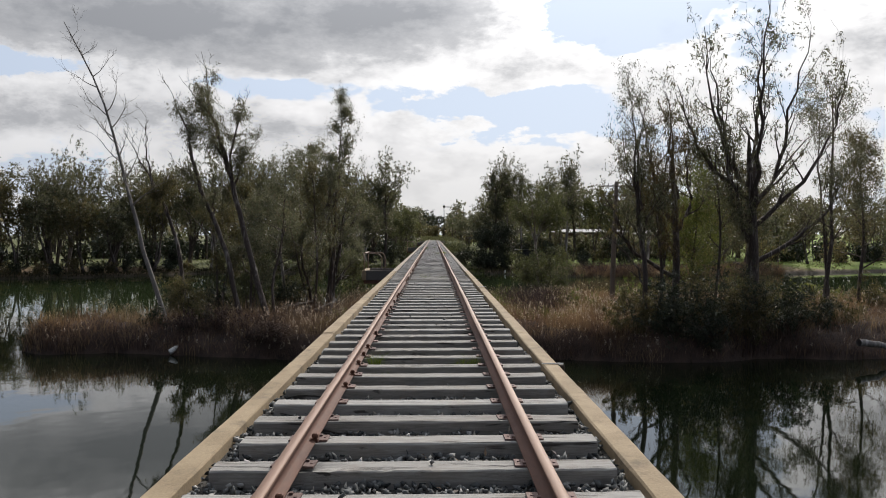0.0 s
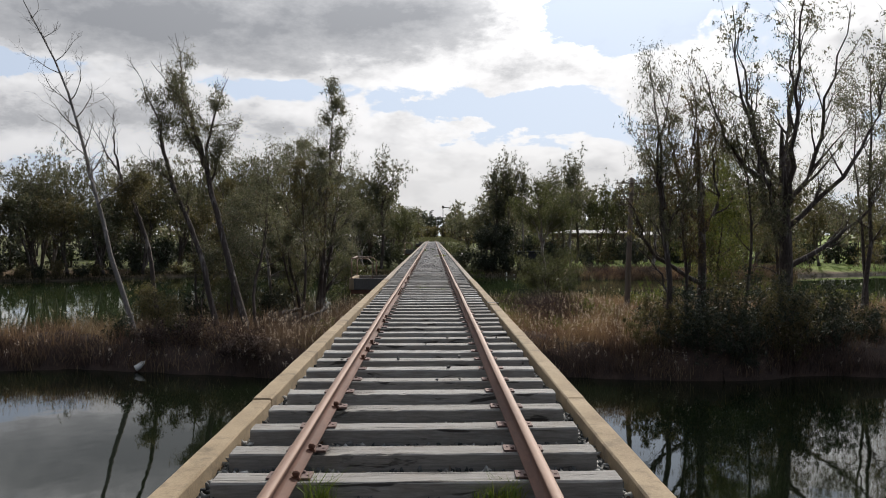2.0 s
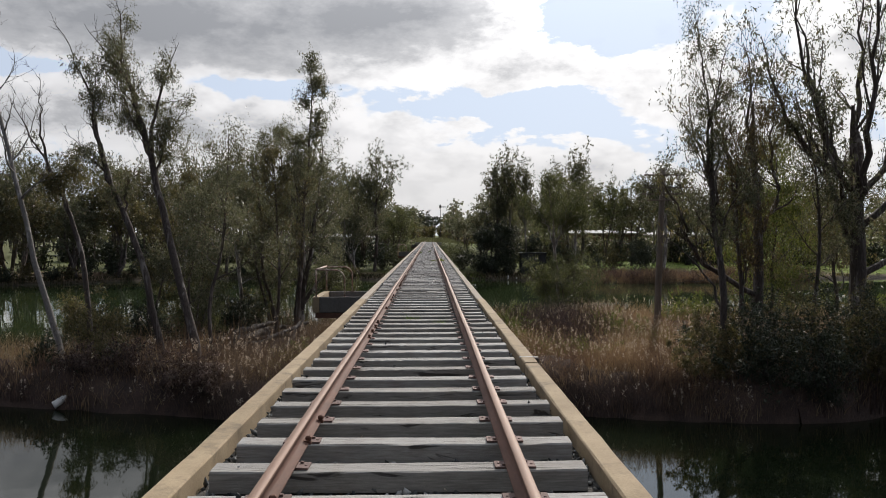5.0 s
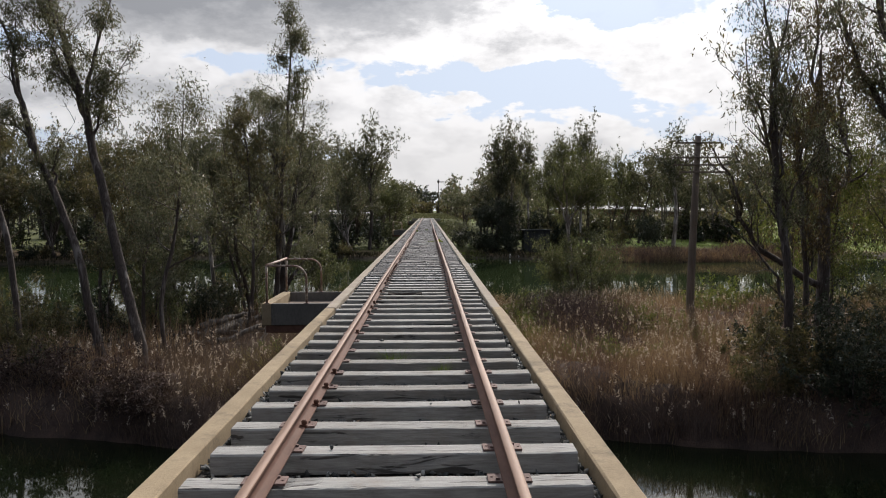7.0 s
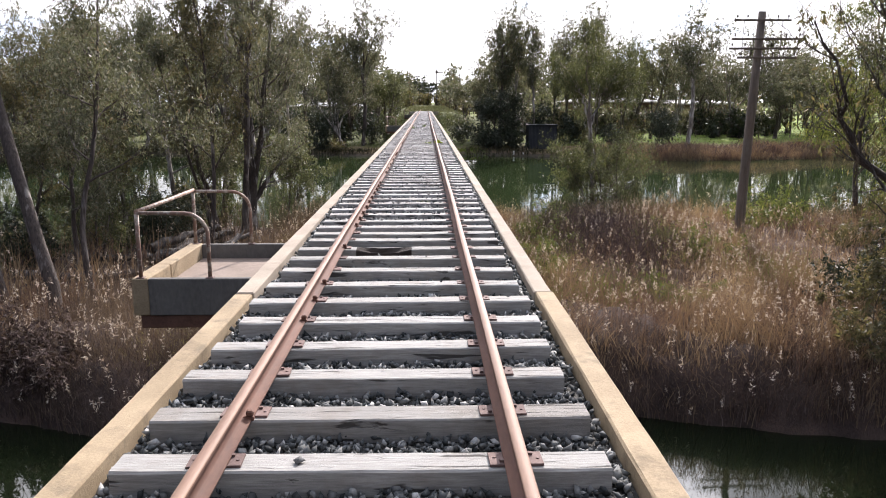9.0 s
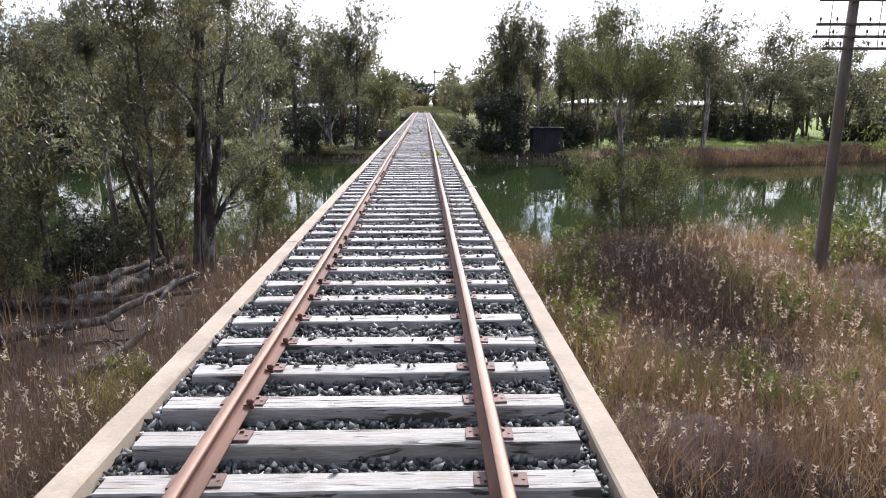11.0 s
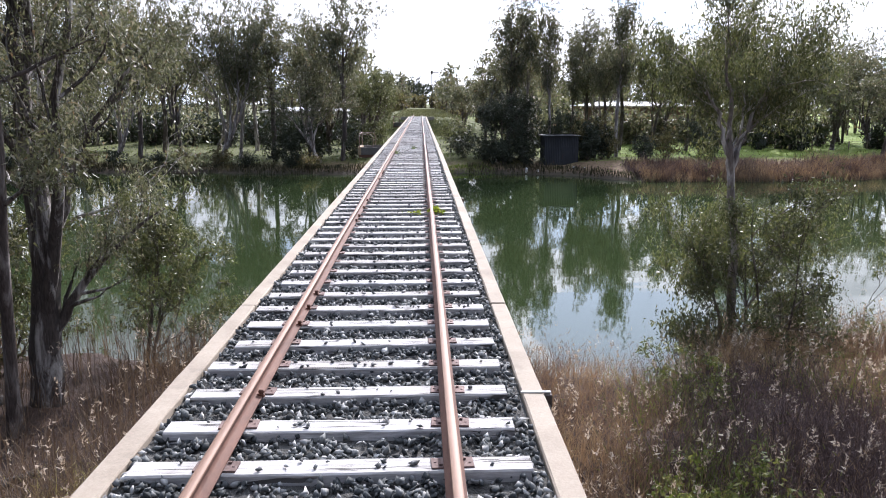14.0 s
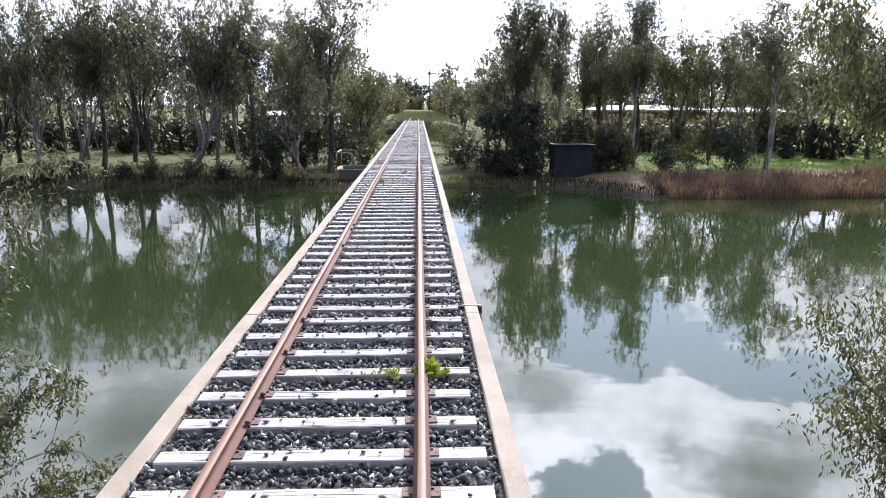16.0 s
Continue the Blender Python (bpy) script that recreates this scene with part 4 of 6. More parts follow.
    v, f = joined(wood)
    if not tips or not leaves:
        return v, f, None, None
    tips = np.array(tips)[r.permutation(len(tips))[:max(8, leaves // per)]]
    lv, lf = leaf_mesh(r, tips, max(1, leaves // len(tips)), clump, leaf, droop, narrow, plain or slim)
    return v, f, lv, lf


def fan_gum(seed, limbs, leaves=15000, stout=1.0):
    """A big old gum: a straight bole with long bare limbs that sweep out and up. limbs: height on the bole, reach in x and y, height of the end."""
    r = np.random.default_rng(seed)
    bole = np.array([(0.12 * math.sin(z * 0.4), 0.08 * math.cos(z * 0.5), z) for z in np.linspace(-0.4, 12.5, 14)])
    wood, tips = [tube(bole, np.interp(bole[:, 2], [-0.4, 0.3, 4, 8, 12.5], np.array([0.62, 0.46, 0.38, 0.3, 0.07]) * stout), 10)], []
    for low, dx, dy, top in limbs:
        s = np.linspace(0, 1, 13)[:, None]
        a, b, c = np.array([0, 0, low]), np.array([dx * 0.72, dy * 0.8, low + (top - low) * 0.3]), np.array([dx, dy, top])
        line = a * (1 - s) ** 2 + 2 * b * s * (1 - s) + c * s * s
        line[1:] += np.cumsum(r.normal(size=(12, 3)) * np.array([0.17, 0.15, 0.05]), 0)
        rad = np.linspace(0.19, 0.022, 13) * (0.4 + 0.6 * stout)
        wood.append(tube(line, rad, 7))
        reach = np.linalg.norm(c - a)
        for k in range(11):
            j = int(r.integers(3, 12))
            way = rotated((line[j + 1] - line[j]) / np.linalg.norm(line[j + 1] - line[j]), r.normal(size=3), r.uniform(0.35, 0.9))
            bp, br = bough(r, line[j], way, reach * r.uniform(0.14, 0.32), rad[j] * 0.55, 7, 0.9, 0.17)
            wood.append(tube(bp, br, 5))
            for _ in range(5):
                i = int(r.integers(2, 8))
                way = rotated((bp[-1] - bp[0]) / np.linalg.norm(bp[-1] - bp[0]), r.normal(size=3), r.uniform(0.4, 1.0))
                tw, tr = bough(r, bp[i], way, r.uniform(0.5, 1.3), 0.014, 4, 0.5, 0.22, 0.4)
                wood.append(tube(tw, tr, 3))
                if r.random() < 0.6:
                    tips += [tw[-1], tw[2]]
    v, f = joined(wood)
    lv, lf = leaf_mesh(r, tips, max(10, leaves // len(tips)), 0.42, 0.19, 0.8, 0.28)
    return v, f, lv, lf


def curve(points, steps):
    """A smooth line through a few points."""
    p = np.array(points, float)
    p = np.concatenate([[2 * p[0] - p[1]], p, [2 * p[-1] - p[-2]]])
    out = []
    for u in np.linspace(0, len(points) - 1, steps):
        i = min(int(u), len(points) - 2)
        f = u - i
        a, b, c, d = p[i:i + 4]
        out.append(0.5 * (2 * b + (c - a) * f + (2 * a - 5 * b + 4 * c - d) * f * f + (3 * b - a - 3 * c + d) * f ** 3))
    return np.array(out)


def shaped_gum(seed, bole, leaders, radius, leaves, leaf=0.15, clump=0.4, bare_tip=0.0, side=7, reach=0.3, droop=0.8, narrow=0.28, start=0.25, plain=False):
    """A gum with a given bole (a few points over its foot) and leaders. leaders: where each leaves the bole (0 to 1), its end over the foot, and how leafy it is;
    bare_tip: the share of each leader's end that stands leafless; start: where along a leader its side boughs begin."""
    r = np.random.default_rng(seed)
    line = curve([(0, 0, -0.4)] + list(bole), 16)
    line[1:-1] += r.normal(size=(14, 3)) * 0.03
    girth = radius * np.interp(np.linspace(0, 1, 16), [0, 0.06, 0.2, 1], [1.5, 1.15, 1.0, 0.66])
    wood, tips = [tube(line, girth, 10)], []
    for f, end, leafy in leaders:
        j = min(int(f * 15), 15)
        way = line[j] - line[max(j - 1, 0)] if j else line[1] - line[0]
        a, end = line[j], np.array(end, float)
        length = np.linalg.norm(end - a)
        b = a + way / np.linalg.norm(way) * length * 0.4
        s = np.linspace(0, 1, 15)[:, None]
        lead = a * (1 - s) ** 2 + 2 * b * s * (1 - s) + end * s * s
        lead[1:] += np.cumsum(r.normal(size=(14, 3)) * np.array([0.028, 0.028, 0.01]) * length ** 0.5, 0)
        rad = girth[j] * (0.8 if f > 0.9 else 0.55) * np.linspace(1, 0.08, 15)
        wood.append(tube(lead, rad, 7))
        for k in range(side):
            u = start + (0.97 - start) * (k + r.uniform(0, 1)) / side
            i = min(int(u * 14), 13)
            way = rotated((lead[i + 1] - lead[i]) / np.linalg.norm(lead[i + 1] - lead[i]), r.normal(size=3), r.uniform(0.5, 1.15))
            size = length * reach * ((0.8 + 0.35 * u) if plain else (1.1 - 0.5 * u)) * r.uniform(0.7, 1.25) + 0.35
            bp, br = bough(r, lead[i], way, size, max(rad[i] * 0.5, 0.014), 7, 0.5, 0.17)
            wood.append(tube(bp, br, 5))
            naked = u > 1.0 - bare_tip or r.random() > leafy
            for _ in range(5):
                q = int(r.integers(2, 8))
                way = rotated((bp[-1] - bp[0]) / (np.linalg.norm(bp[-1] - bp[0]) + 1e-9), r.normal(size=3), r.uniform(0.4, 1.1))
                tw, tr = bough(r, bp[q], way, size * r.uniform(0.22, 0.5), 0.009, 3, 0.2, 0.25, 0.4)
                if not plain:
                    wood.append(tube(tw, tr, 3))
                if not naked:
                    tips += [tw[-1], tw[1]]
    v, f = joined(wood)
    if not tips:
        return v, f, None, None
    lv, lf = leaf_mesh(r, tips, max(10, leaves // len(tips)), clump, leaf, droop, narrow, plain)
    return v, f, lv, lf


def tree(name, at, shape, barks, leaf_mat, label, category="tree", group="", turn=0.0):
    z = float(ground_z(at[0], at[1]))
    t = thing(name, pose(at[0], at[1], z, 0, 0, turn), label, category, group)
    v, f, lv, lf = shape
    child("trunk", mesh_from("trunk", v, f, barks, True), t)
    if lv is not None:
        child("crown", mesh_from("crown", lv, lf, leaf_mat), t)
    return t


# the reed flat, left of the bridge
tree("dead_tree", (-16.3, 47.6), gum(11, 22.0, (-9.9, 3.5), 19, 0.4, 0.13, 0, radius=0.17, twiggy=1.3, rise=0.9), BARK_DEAD, LEAF_GREY, "leaning leafless dead gum with a bleached grey trunk", "dead tree")
tree("gum_tree", (-9.75, 46.2), shaped_gum(12, ((0, 0, 0), (-0.4, 0.2, 1.6), (-1.6, 1.1, 5.6), (-2.5, 1.7, 8.6), (-3.15, 2.1, 10.9)), ((1.0, (-6.7, 3.2, 16.6), 0.8), (1.0, (-5.0, 3.2, 18.2), 0.85), (0.97, (-2.2, 2.6, 15.6), 0.95), (0.9, (-5.4, 1.6, 14.6), 0.9), (0.8, (-0.9, 1.6, 12.6), 0.9)), 0.2, 22000, 0.12, 0.36, 0.28, 11, 0.17, start=0.3), BARK_DARK, LEAF_GREY, "tall leaning gum with a dark forked trunk and bare leading twigs")
tree("gum_tree", (-11.5, 46.8), shaped_gum(13, ((0, 0, 0), (-0.5, 0.1, 2.3), (-1.1, 0.2, 4.9), (-1.75, 0.3, 6.8), (-2.7, 0.5, 9.0), (-3.15, 0.6, 10.6)), ((1.0, (-5.3, 1.0, 16.0), 0.35), (0.97, (-3.1, 0.8, 14.0), 0.3), (0.8, (-4.4, 0.2, 11.0), 0.6), (0.7, (-1.2, 1.0, 10.0), 0.6)), 0.16, 8000, 0.12, 0.34, 0.35, 9, 0.17, start=0.3), BARK_DARK, LEAF_GREY, "slender leaning gum with bare upper limbs and sparse leaves")
tree("gum_tree", (-15.6, 48.6), shaped_gum(23, ((0, 0, 0), (-0.5, 0.4, 4.7), (-1.1, 0.7, 6.8), (-1.8, 1.0, 8.3), (-2.6, 1.2, 9.9)), ((1.0, (-3.1, 1.9, 14.4), 0.0), (0.97, (-4.4, 1.5, 13.2), 0.0), (0.8, (-0.9, 1.2, 10.6), 0.9), (0.7, (-2.6, 0.4, 9.8), 0.8)), 0.13, 6500, 0.12, 0.34, 0.3, 9, 0.18, start=0.3), BARK_DARK, LEAF_OLIVE, "thin leaning gum with two bare dead leaders")
tree("gum_tree", (-9.8, 48.6), gum(14, 11.4, (-0.6, 0.5), 11, 0.35, 0.2, 9700, 0.132, 0.55, 0.11), BARK_DARK, LEAF_GREY, "small gum with thin grey-green foliage beside taller trees")
tree("gum_tree", (-8.3, 61.2), gum(15, 17.3, (0.3, 0.5), 16, 0.3, 0.13, 19400, 0.13, 0.4, 0.15, bare=0.2, rise=0.8, slim=True, narrow=0.36, per=96), BARK_DARK, LEAF_GREY, "narrow upright gum with a bare leading twig")
tree("gum_tree", (-8.45, 63.0), shaped_gum(16, ((0, 0, 0), (0.1, 0, 1.6), (0.22, 0.1, 3.4), (0.1, 0.1, 6.2)), ((1.0, (-0.9, 0.6, 13.0), 0.9), (0.97, (1.3, -0.2, 12.4), 0.9), (0.55, (1.2, 0.5, 13.6), 0.9), (0.9, (-2.6, -0.8, 9.4), 0.8), (0.75, (3.2, 0.4, 8.6), 0.8), (0.4, (2.7, 0.9, 4.6), 0.6)), 0.4, 24000, 0.115, 0.44, 0.0, 11, 0.24, start=0.35), BARK_STREAK, LEAF_GREY, "large forked gum with a thick streaked pale and dark trunk")
tree("gum_tree", (-9.9, 62.8), gum(17, 10.8, (-1.2, 0.3), 12, 0.25, 0.22, 18700, 0.13, 0.38, 0.15, forks=2, slim=True, narrow=0.36, per=96), BARK_DARK, LEAF_GREY, "twin-stemmed gum with grey-green foliage")
tree("gum_tree", (-10.6, 67.2), gum(18, 14.0, (-0.4, 0.2), 12, 0.25, 0.25, 18700, 0.13, 0.45, 0.18, slim=True, narrow=0.36, per=96), BARK_PALE, LEAF_GREY, "pale-barked gum near the water")
tree("gum_tree", (-9.2, 58.6), gum(19, 12.0, (0.5, 0.0), 12, 0.3, 0.2, 11900, 0.13, 0.36, 0.11, slim=True, narrow=0.36, per=96), BARK_DARK, LEAF_OLIVE, "thin-stemmed gum with olive foliage")
tree("gum_tree", (-13.4, 60.0), gum(20, 10.0, (-1.0, 0.0), 13, 0.3, 0.22, 12600, 0.13, 0.41, 0.14, forks=2, slim=True, narrow=0.36, per=96), BARK_DARK, LEAF_OLIVE, "leafy gum among other trees on the flat")
tree("gum_tree", (-13.0, 54.0), gum(21, 8.8, (0.4, 0.3), 11, 0.3, 0.22, 15950, 0.13, 0.4, 0.11, slim=True, narrow=0.36, per=96), BARK_DARK, LEAF_GREY, "slim gum with a grey-green crown")
tree("gum_tree", (-15.5, 56.5), gum(22, 8.5, (-0.8, 0.6), 11, 0.28, 0.24, 11165, 0.13, 0.4, 0.12, forks=2, slim=True, narrow=0.36, per=96), BARK_DARK, LEAF_OLIVE, "low spreading gum with brownish foliage")
tree("gum_tree", (-12.4, 64.5), gum(24, 10.8, (-0.3, 0.4), 12, 0.3, 0.24, 17000, 0.13, 0.45, 0.16, slim=True, narrow=0.36, per=96), BARK_PALE, LEAF_GREY, "gum with a pale trunk behind other trees")
tree("sapling", (-7.2, 66.0), gum(25, 5.2, (0.2, -0.2), 24, 0.08, 0.42, 18000, 0.11, 0.24, 0.06, forks=3, rise=0.3, per=50, narrow=0.32, twiggy=1.3), BARK_DARK, LEAF_WILLOW, "bushy young gum overhanging the water's edge", "sapling")
tree("sapling", (-14.6, 46.2), gum(26, 3.6, (0, 0), 10, 0.1, 0.3, 5900, 0.143, 0.35, 0.05, forks=3), BARK_DARK, LEAF_OLIVE, "bushy sapling at the foot of a dead tree", "sapling")
for x, y, h, seed in ((-13.4, 56.8, 4.6, 72), (-10.9, 65.4, 5.0, 73), (-14.8, 61.5, 5.2, 74)):
    tree("sapling", (x, y), gum(seed, h, (0.3, 0.2), 20, 0.12, 0.34, 9000, 0.12, 0.3, 0.06, forks=3, rise=0.4, per=60, narrow=0.32), BARK_DARK, LEAF_WILLOW, "leafy young gum under taller trees", "sapling")
# right of the bridge
tree("gum_tree", (12.5, 44.0), shaped_gum(31, ((0, 0, 0), (0, 0.3, 4.3), (-0.3, 0.6, 7.0), (-0.3, 0.9, 9.4)), ((1.0, (-1.1, 1.5, 16.5), 0.75), (0.97, (0.5, 1.0, 14.8), 0.85), (0.85, (1.6, 0.6, 12.8), 0.8), (0.8, (-1.7, 0.2, 11.8), 0.8), (0.62, (1.7, -0.3, 9.6), 0.75), (0.55, (-1.5, 0.9, 8.6), 0.6), (0.4, (-2.6, 0.2, 6.4), 0.15)), 0.16, 15000, 0.12, 0.4, 0.1, 8, 0.22), BARK_DARK, LEAF_GREY, "tall thin gum with a dark trunk and drooping foliage")
tree("gum_tree", (20.5, 48.6), fan_gum(52, ((6.8, -2.9, 0.8, 19.2), (7.6, 0.6, -0.6, 21.4), (7.2, 3.6, 0.5, 19.6), (6.2, 5.0, -1.2, 16.4), (8.4, -4.8, -0.5, 15.2), (4.2, 6.6, 0.6, 10.0), (8.8, -1.6, 1.8, 18.0), (9.4, 2.0, 1.6, 20.0), (5.6, -2.2, -1.4, 12.5))), BARK_DARK, LEAF_GREY, "large dark gum with many bare upswept limbs and sparse leaves")
tree("gum_tree", (15.2, 47.4), fan_gum(33, ((5.0, -4.6, -0.8, 12.4), (3.6, -4.0, -1.6, 8.6), (7.0, -1.8, 0.4, 14.6), (6.2, 1.4, 0.2, 13.2), (8.2, 0.4, -0.4, 15.2)), 3000, 0.6), BARK_DARK, LEAF_OLIVE, "half-dead gum with long bare arching limbs")
tree("gum_tree", (13.9, 46.0), shaped_gum(34, ((0, 0, 0), (0.1, 0.1, 3.5), (0.0, 0.3, 7.0)), ((1.0, (0.4, 0.5, 14.0), 0.9), (0.95, (-0.9, 0.2, 12.6), 0.9), (0.9, (1.5, 0.4, 12.0), 0.85), (0.7, (-1.2, -0.4, 9.6), 0.8), (0.6, (1.4, 0.6, 8.4), 0.7)), 0.12, 13000, 0.12, 0.42, 0.0, 8, 0.22), BARK_DARK, LEAF_RUSSET, "slender gum with dense brownish half-dead foliage")
tree("gum_tree", (17.2, 46.6), gum(35, 13.2, (0.5, 0.3), 12, 0.36, 0.16, 7650, 0.145, 0.54, 0.12, bare=0.5, rise=0.8), BARK_DARK, LEAF_GREY, "thin gum with sparse upper leaves")
tree("gum_tree", (26.2, 50.5), gum(36, 16.8, (0.8, 0.4), 15, 0.3, 0.2, 15300, 0.154, 0.61, 0.18, bare=0.3, rise=0.7, forks=2), BARK_DARK, LEAF_GREY, "forked dark gum with grey-green foliage")
tree("gum_tree", (24.0, 57.0), gum(37, 11.5, (0.8, 0.4), 13, 0.25, 0.24, 17650, 0.162, 0.65, 0.14), BARK_DARK, LEAF_OLIVE, "leafy gum behind larger trees")
tree("gum_tree", (30.5, 54.0), gum(38, 13.5, (0.8, 0.4), 13, 0.25, 0.24, 19100, 0.162, 0.68, 0.16), BARK_DARK, LEAF_OLIVE, "broad gum with olive foliage on the flat")
tree("gum_tree", (17.4, 50.8), gum(39, 9.5, (0.2, 0.2), 12, 0.2, 0.24, 15300, 0.145, 0.57, 0.1, droop=1.0), BARK_DARK, LEAF_GREEN, "young gum with yellow-green drooping foliage")
tree("gum_tree", (9.1, 65.5), shaped_gum(40, ((0, 0, 0), (0.05, 0, 2.2), (0.0, 0.1, 5.0), (-0.3, 0.1, 7.0)), ((1.0, (-0.5, 0.1, 11.2), 0.95), (0.95, (-1.4, 0.5, 9.6), 0.95), (0.92, (1.6, -0.2, 10.2), 0.95), (0.9, (3.0, 0.6, 8.8), 0.95), (0.9, (-0.7, 0.9, 8.6), 0.9), (0.9, (2.0, 1.4, 7.8), 0.9), (0.88, (0.6, 2.0, 9.0), 0.9), (0.34, (2.6, 0.3, 4.7), 0.95), (0.2, (2.2, -1.0, 2.4), 0.95), (0.36, (-1.6, 0.2, 4.7), 0.95), (0.2, (-1.4, -1.0, 2.3), 0.9), (0.34, (0.5, 2.1, 4.6), 0.9), (0.16, (1.6, 1.3, 2.0), 0.9)), 0.14, 56000, 0.115, 0.4, 0.0, 10, 0.26, 1.2, 0.3, 0.5), BARK_PALE, LEAF_WILLOW, "gum at the water's edge with drooping olive foliage in two tiers")
tree("gum_tree", (21.5, 62.0), gum(42, 12.5, (0.8, 0.2), 14, 0.25, 0.24, 19100, 0.154, 0.61, 0.15, droop=1.2), BARK_DARK, LEAF_GREEN, "gum with bright hanging foliage on the reed flat")


tree("sapling", (9.7, 65.0), gum(43, 5.4, (0.4, 0.1), 26, 0.12, 0.5, 17000, 0.11, 0.25, 0.06, forks=4, rise=0.3, per=50, narrow=0.32, twiggy=1.3, flare=0.3), BARK_DARK, LEAF_WILLOW, "bushy young gum with drooping leaves over the water", "sapling")


# bushes
def bush(at, seed, height, wide, leaves, leaf, leaf_mat, label, group="", name="bush"):
    z = float(ground_z(*at))
    r = np.random.default_rng(seed)
    wood, tips = [], []
    for k in range(9):
        a = r.uniform(0, 6.28)
        out = r.uniform(0.15, 1.0) * wide
        way = np.array([math.cos(a) * out, math.sin(a) * out, height * r.uniform(0.75, 1.0)])
        lp, lr = bough(r, (0.1 * math.cos(a), 0.1 * math.sin(a), -0.1), way / np.linalg.norm(way), np.linalg.norm(way) * r.uniform(0.7, 1.0), 0.035, 6, 0.1, 0.16)
        wood.append(tube(lp, lr, 3))
        for j in (2, 3, 4, 5, 6):
            for _ in range(2):
                w2 = r.normal(size=3) + np.array([0, 0, 0.2])
                tw, tr = bough(r, lp[j], w2 / np.linalg.norm(w2), wide * r.uniform(0.2, 0.45), 0.012, 3, 0.1, 0.2)
                if leaf < 0.2 and (wide < 1.8 or r.random() < 0.5):
                    wood.append(tube(tw, tr, 3))
                tips += [tw[-1], tw[-2]]
    tips = np.array(tips)
    tips[:, 2] = np.maximum(tips[:, 2], 0.15)
    v, f = joined(wood)
    lv, lf = leaf_mesh(r, tips, max(1, leaves // len(tips)), 0.14 * wide, leaf, 0.4, 0.35, leaf > 0.125)
    t = thing(name, pose(at[0], at[1], z), label, "bush", group)
    child("stem", mesh_from("stem", v, f, BARK_DARK, True), t)
    child("foliage", mesh_from("foliage", lv, lf, leaf_mat), t)
    return t


shady = "dark dense shrub at the water's edge"
for k, (x, y, h, w) in enumerate(((11.6, 42.4, 3.2, 1.5), (13.4, 41.6, 4.2, 2.0), (15.6, 41.6, 4.8, 2.2), (17.8, 42.4, 5.0, 2.3), (19.8, 43.4, 4.6, 2.2), (22.0, 44.2, 3.8, 2.1), (14.6, 43.8, 5.2, 2.2), (18.2, 45.0, 5.0, 2.3), (12.8, 45.4, 3.6, 1.8), (23.8, 45.8, 3.0, 1.9))):
    bush((x, y), 60 + k, h, w, 8000, 0.135, LEAF_DARK if k % 3 else LEAF_OLIVE, shady, "shrubs along the near shore")
for k, (x, y, h, w) in enumerate(((-13.6, 46.4, 2.0, 1.3), (-17.0, 46.6, 2.0, 1.4))):
    bush((x, y), 80 + k, h, w, 2600, 0.16, LEAF_DARK, shady, "shrubs along the near shore")
for k, (x, y, h, w) in enumerate(((-10.2, 43.6, 2.1, 1.3), (-12.0, 44.6, 2.2, 1.4), (-8.6, 42.8, 1.9, 1.1), (-14.2, 45.2, 2.0, 1.3))):
    bush((x, y), 84 + k, h, w, 4200, 0.12, BRUSH, "dense dark brown brush at the water's edge", "shrubs along the near shore")
for k, (x, y, h, w) in enumerate(((4.4, 51.0, 2.4, 0.9), (4.3, 49.2, 2.2, 0.8), (4.6, 54.6, 2.6, 1.1), (5.0, 53.0, 2.3, 0.8), (7.4, 46.6, 2.4, 0.9), (9.8, 50.6, 2.6, 1.0), (6.6, 60.6, 2.4, 1.0), (-5.0, 48.4, 1.9, 0.8), (9.6, 54.5, 2.4, 1.1))):
    bush((x, y), 90 + k, h, w, 6000, 0.085, LEAF_GREEN, "green leafy weed among the dry reeds", "weeds in the reeds")


place = random.Random(31)
for k in range(20):
    x, y = place.uniform(-19, -5.4), place.uniform(53, 68)
    if y < 58.5 and x > -14:
        y += 6
    if x > -10.8:
        x -= 6.5
    bush((x, y), 120 + k, place.uniform(1.8, 4.0), place.uniform(1.4, 2.1), 2900, 0.18, (LEAF_DARK, LEAF_OLIVE, LEAF_GREY)[k % 3], "straggly shrub in the shade of the gums", "shrubs under the trees")
for k in range(16):
    x, y = place.uniform(14, 36), place.uniform(48, 66)
    bush((x, y), 150 + k, place.uniform(1.8, 3.8), place.uniform(1.4, 2.1), 2900, 0.18, (LEAF_OLIVE, LEAF_GREEN)[k % 2], "straggly shrub in the shade of the gums", "shrubs under the trees")


# ---- reeds and brush on the flat ----
def blades(r, at, tall, wide, bend, lean=0.5):
    """Bent blades or stalks: verts, quads and tips."""
    c = len(at)
    a, b = r.uniform(0, 6.28, c), r.uniform(0, 6.28, c)
    out = np.stack([np.cos(a), np.sin(a), 0 * a], -1) * (r.uniform(0, 1, c) * lean * tall)[:, None]
    side = np.stack([np.cos(b), np.sin(b), 0 * b], -1) * wide[:, None]
    mid = at + out * 0.35 + np.stack([0 * a, 0 * a, tall * 0.55], -1)
    tip = at + out * (1 + bend[:, None]) + np.stack([0 * a, 0 * a, tall * (1 - 0.12 * bend)], -1)
    v = np.stack([at - side, at + side, mid + side * 0.8, mid - side * 0.8, tip], 1)
    i = np.arange(c)[:, None] * 5
    return v.reshape(-1, 3), [i + np.array([[0, 1, 2, 3]]), i + np.array([[3, 2, 4]])], tip


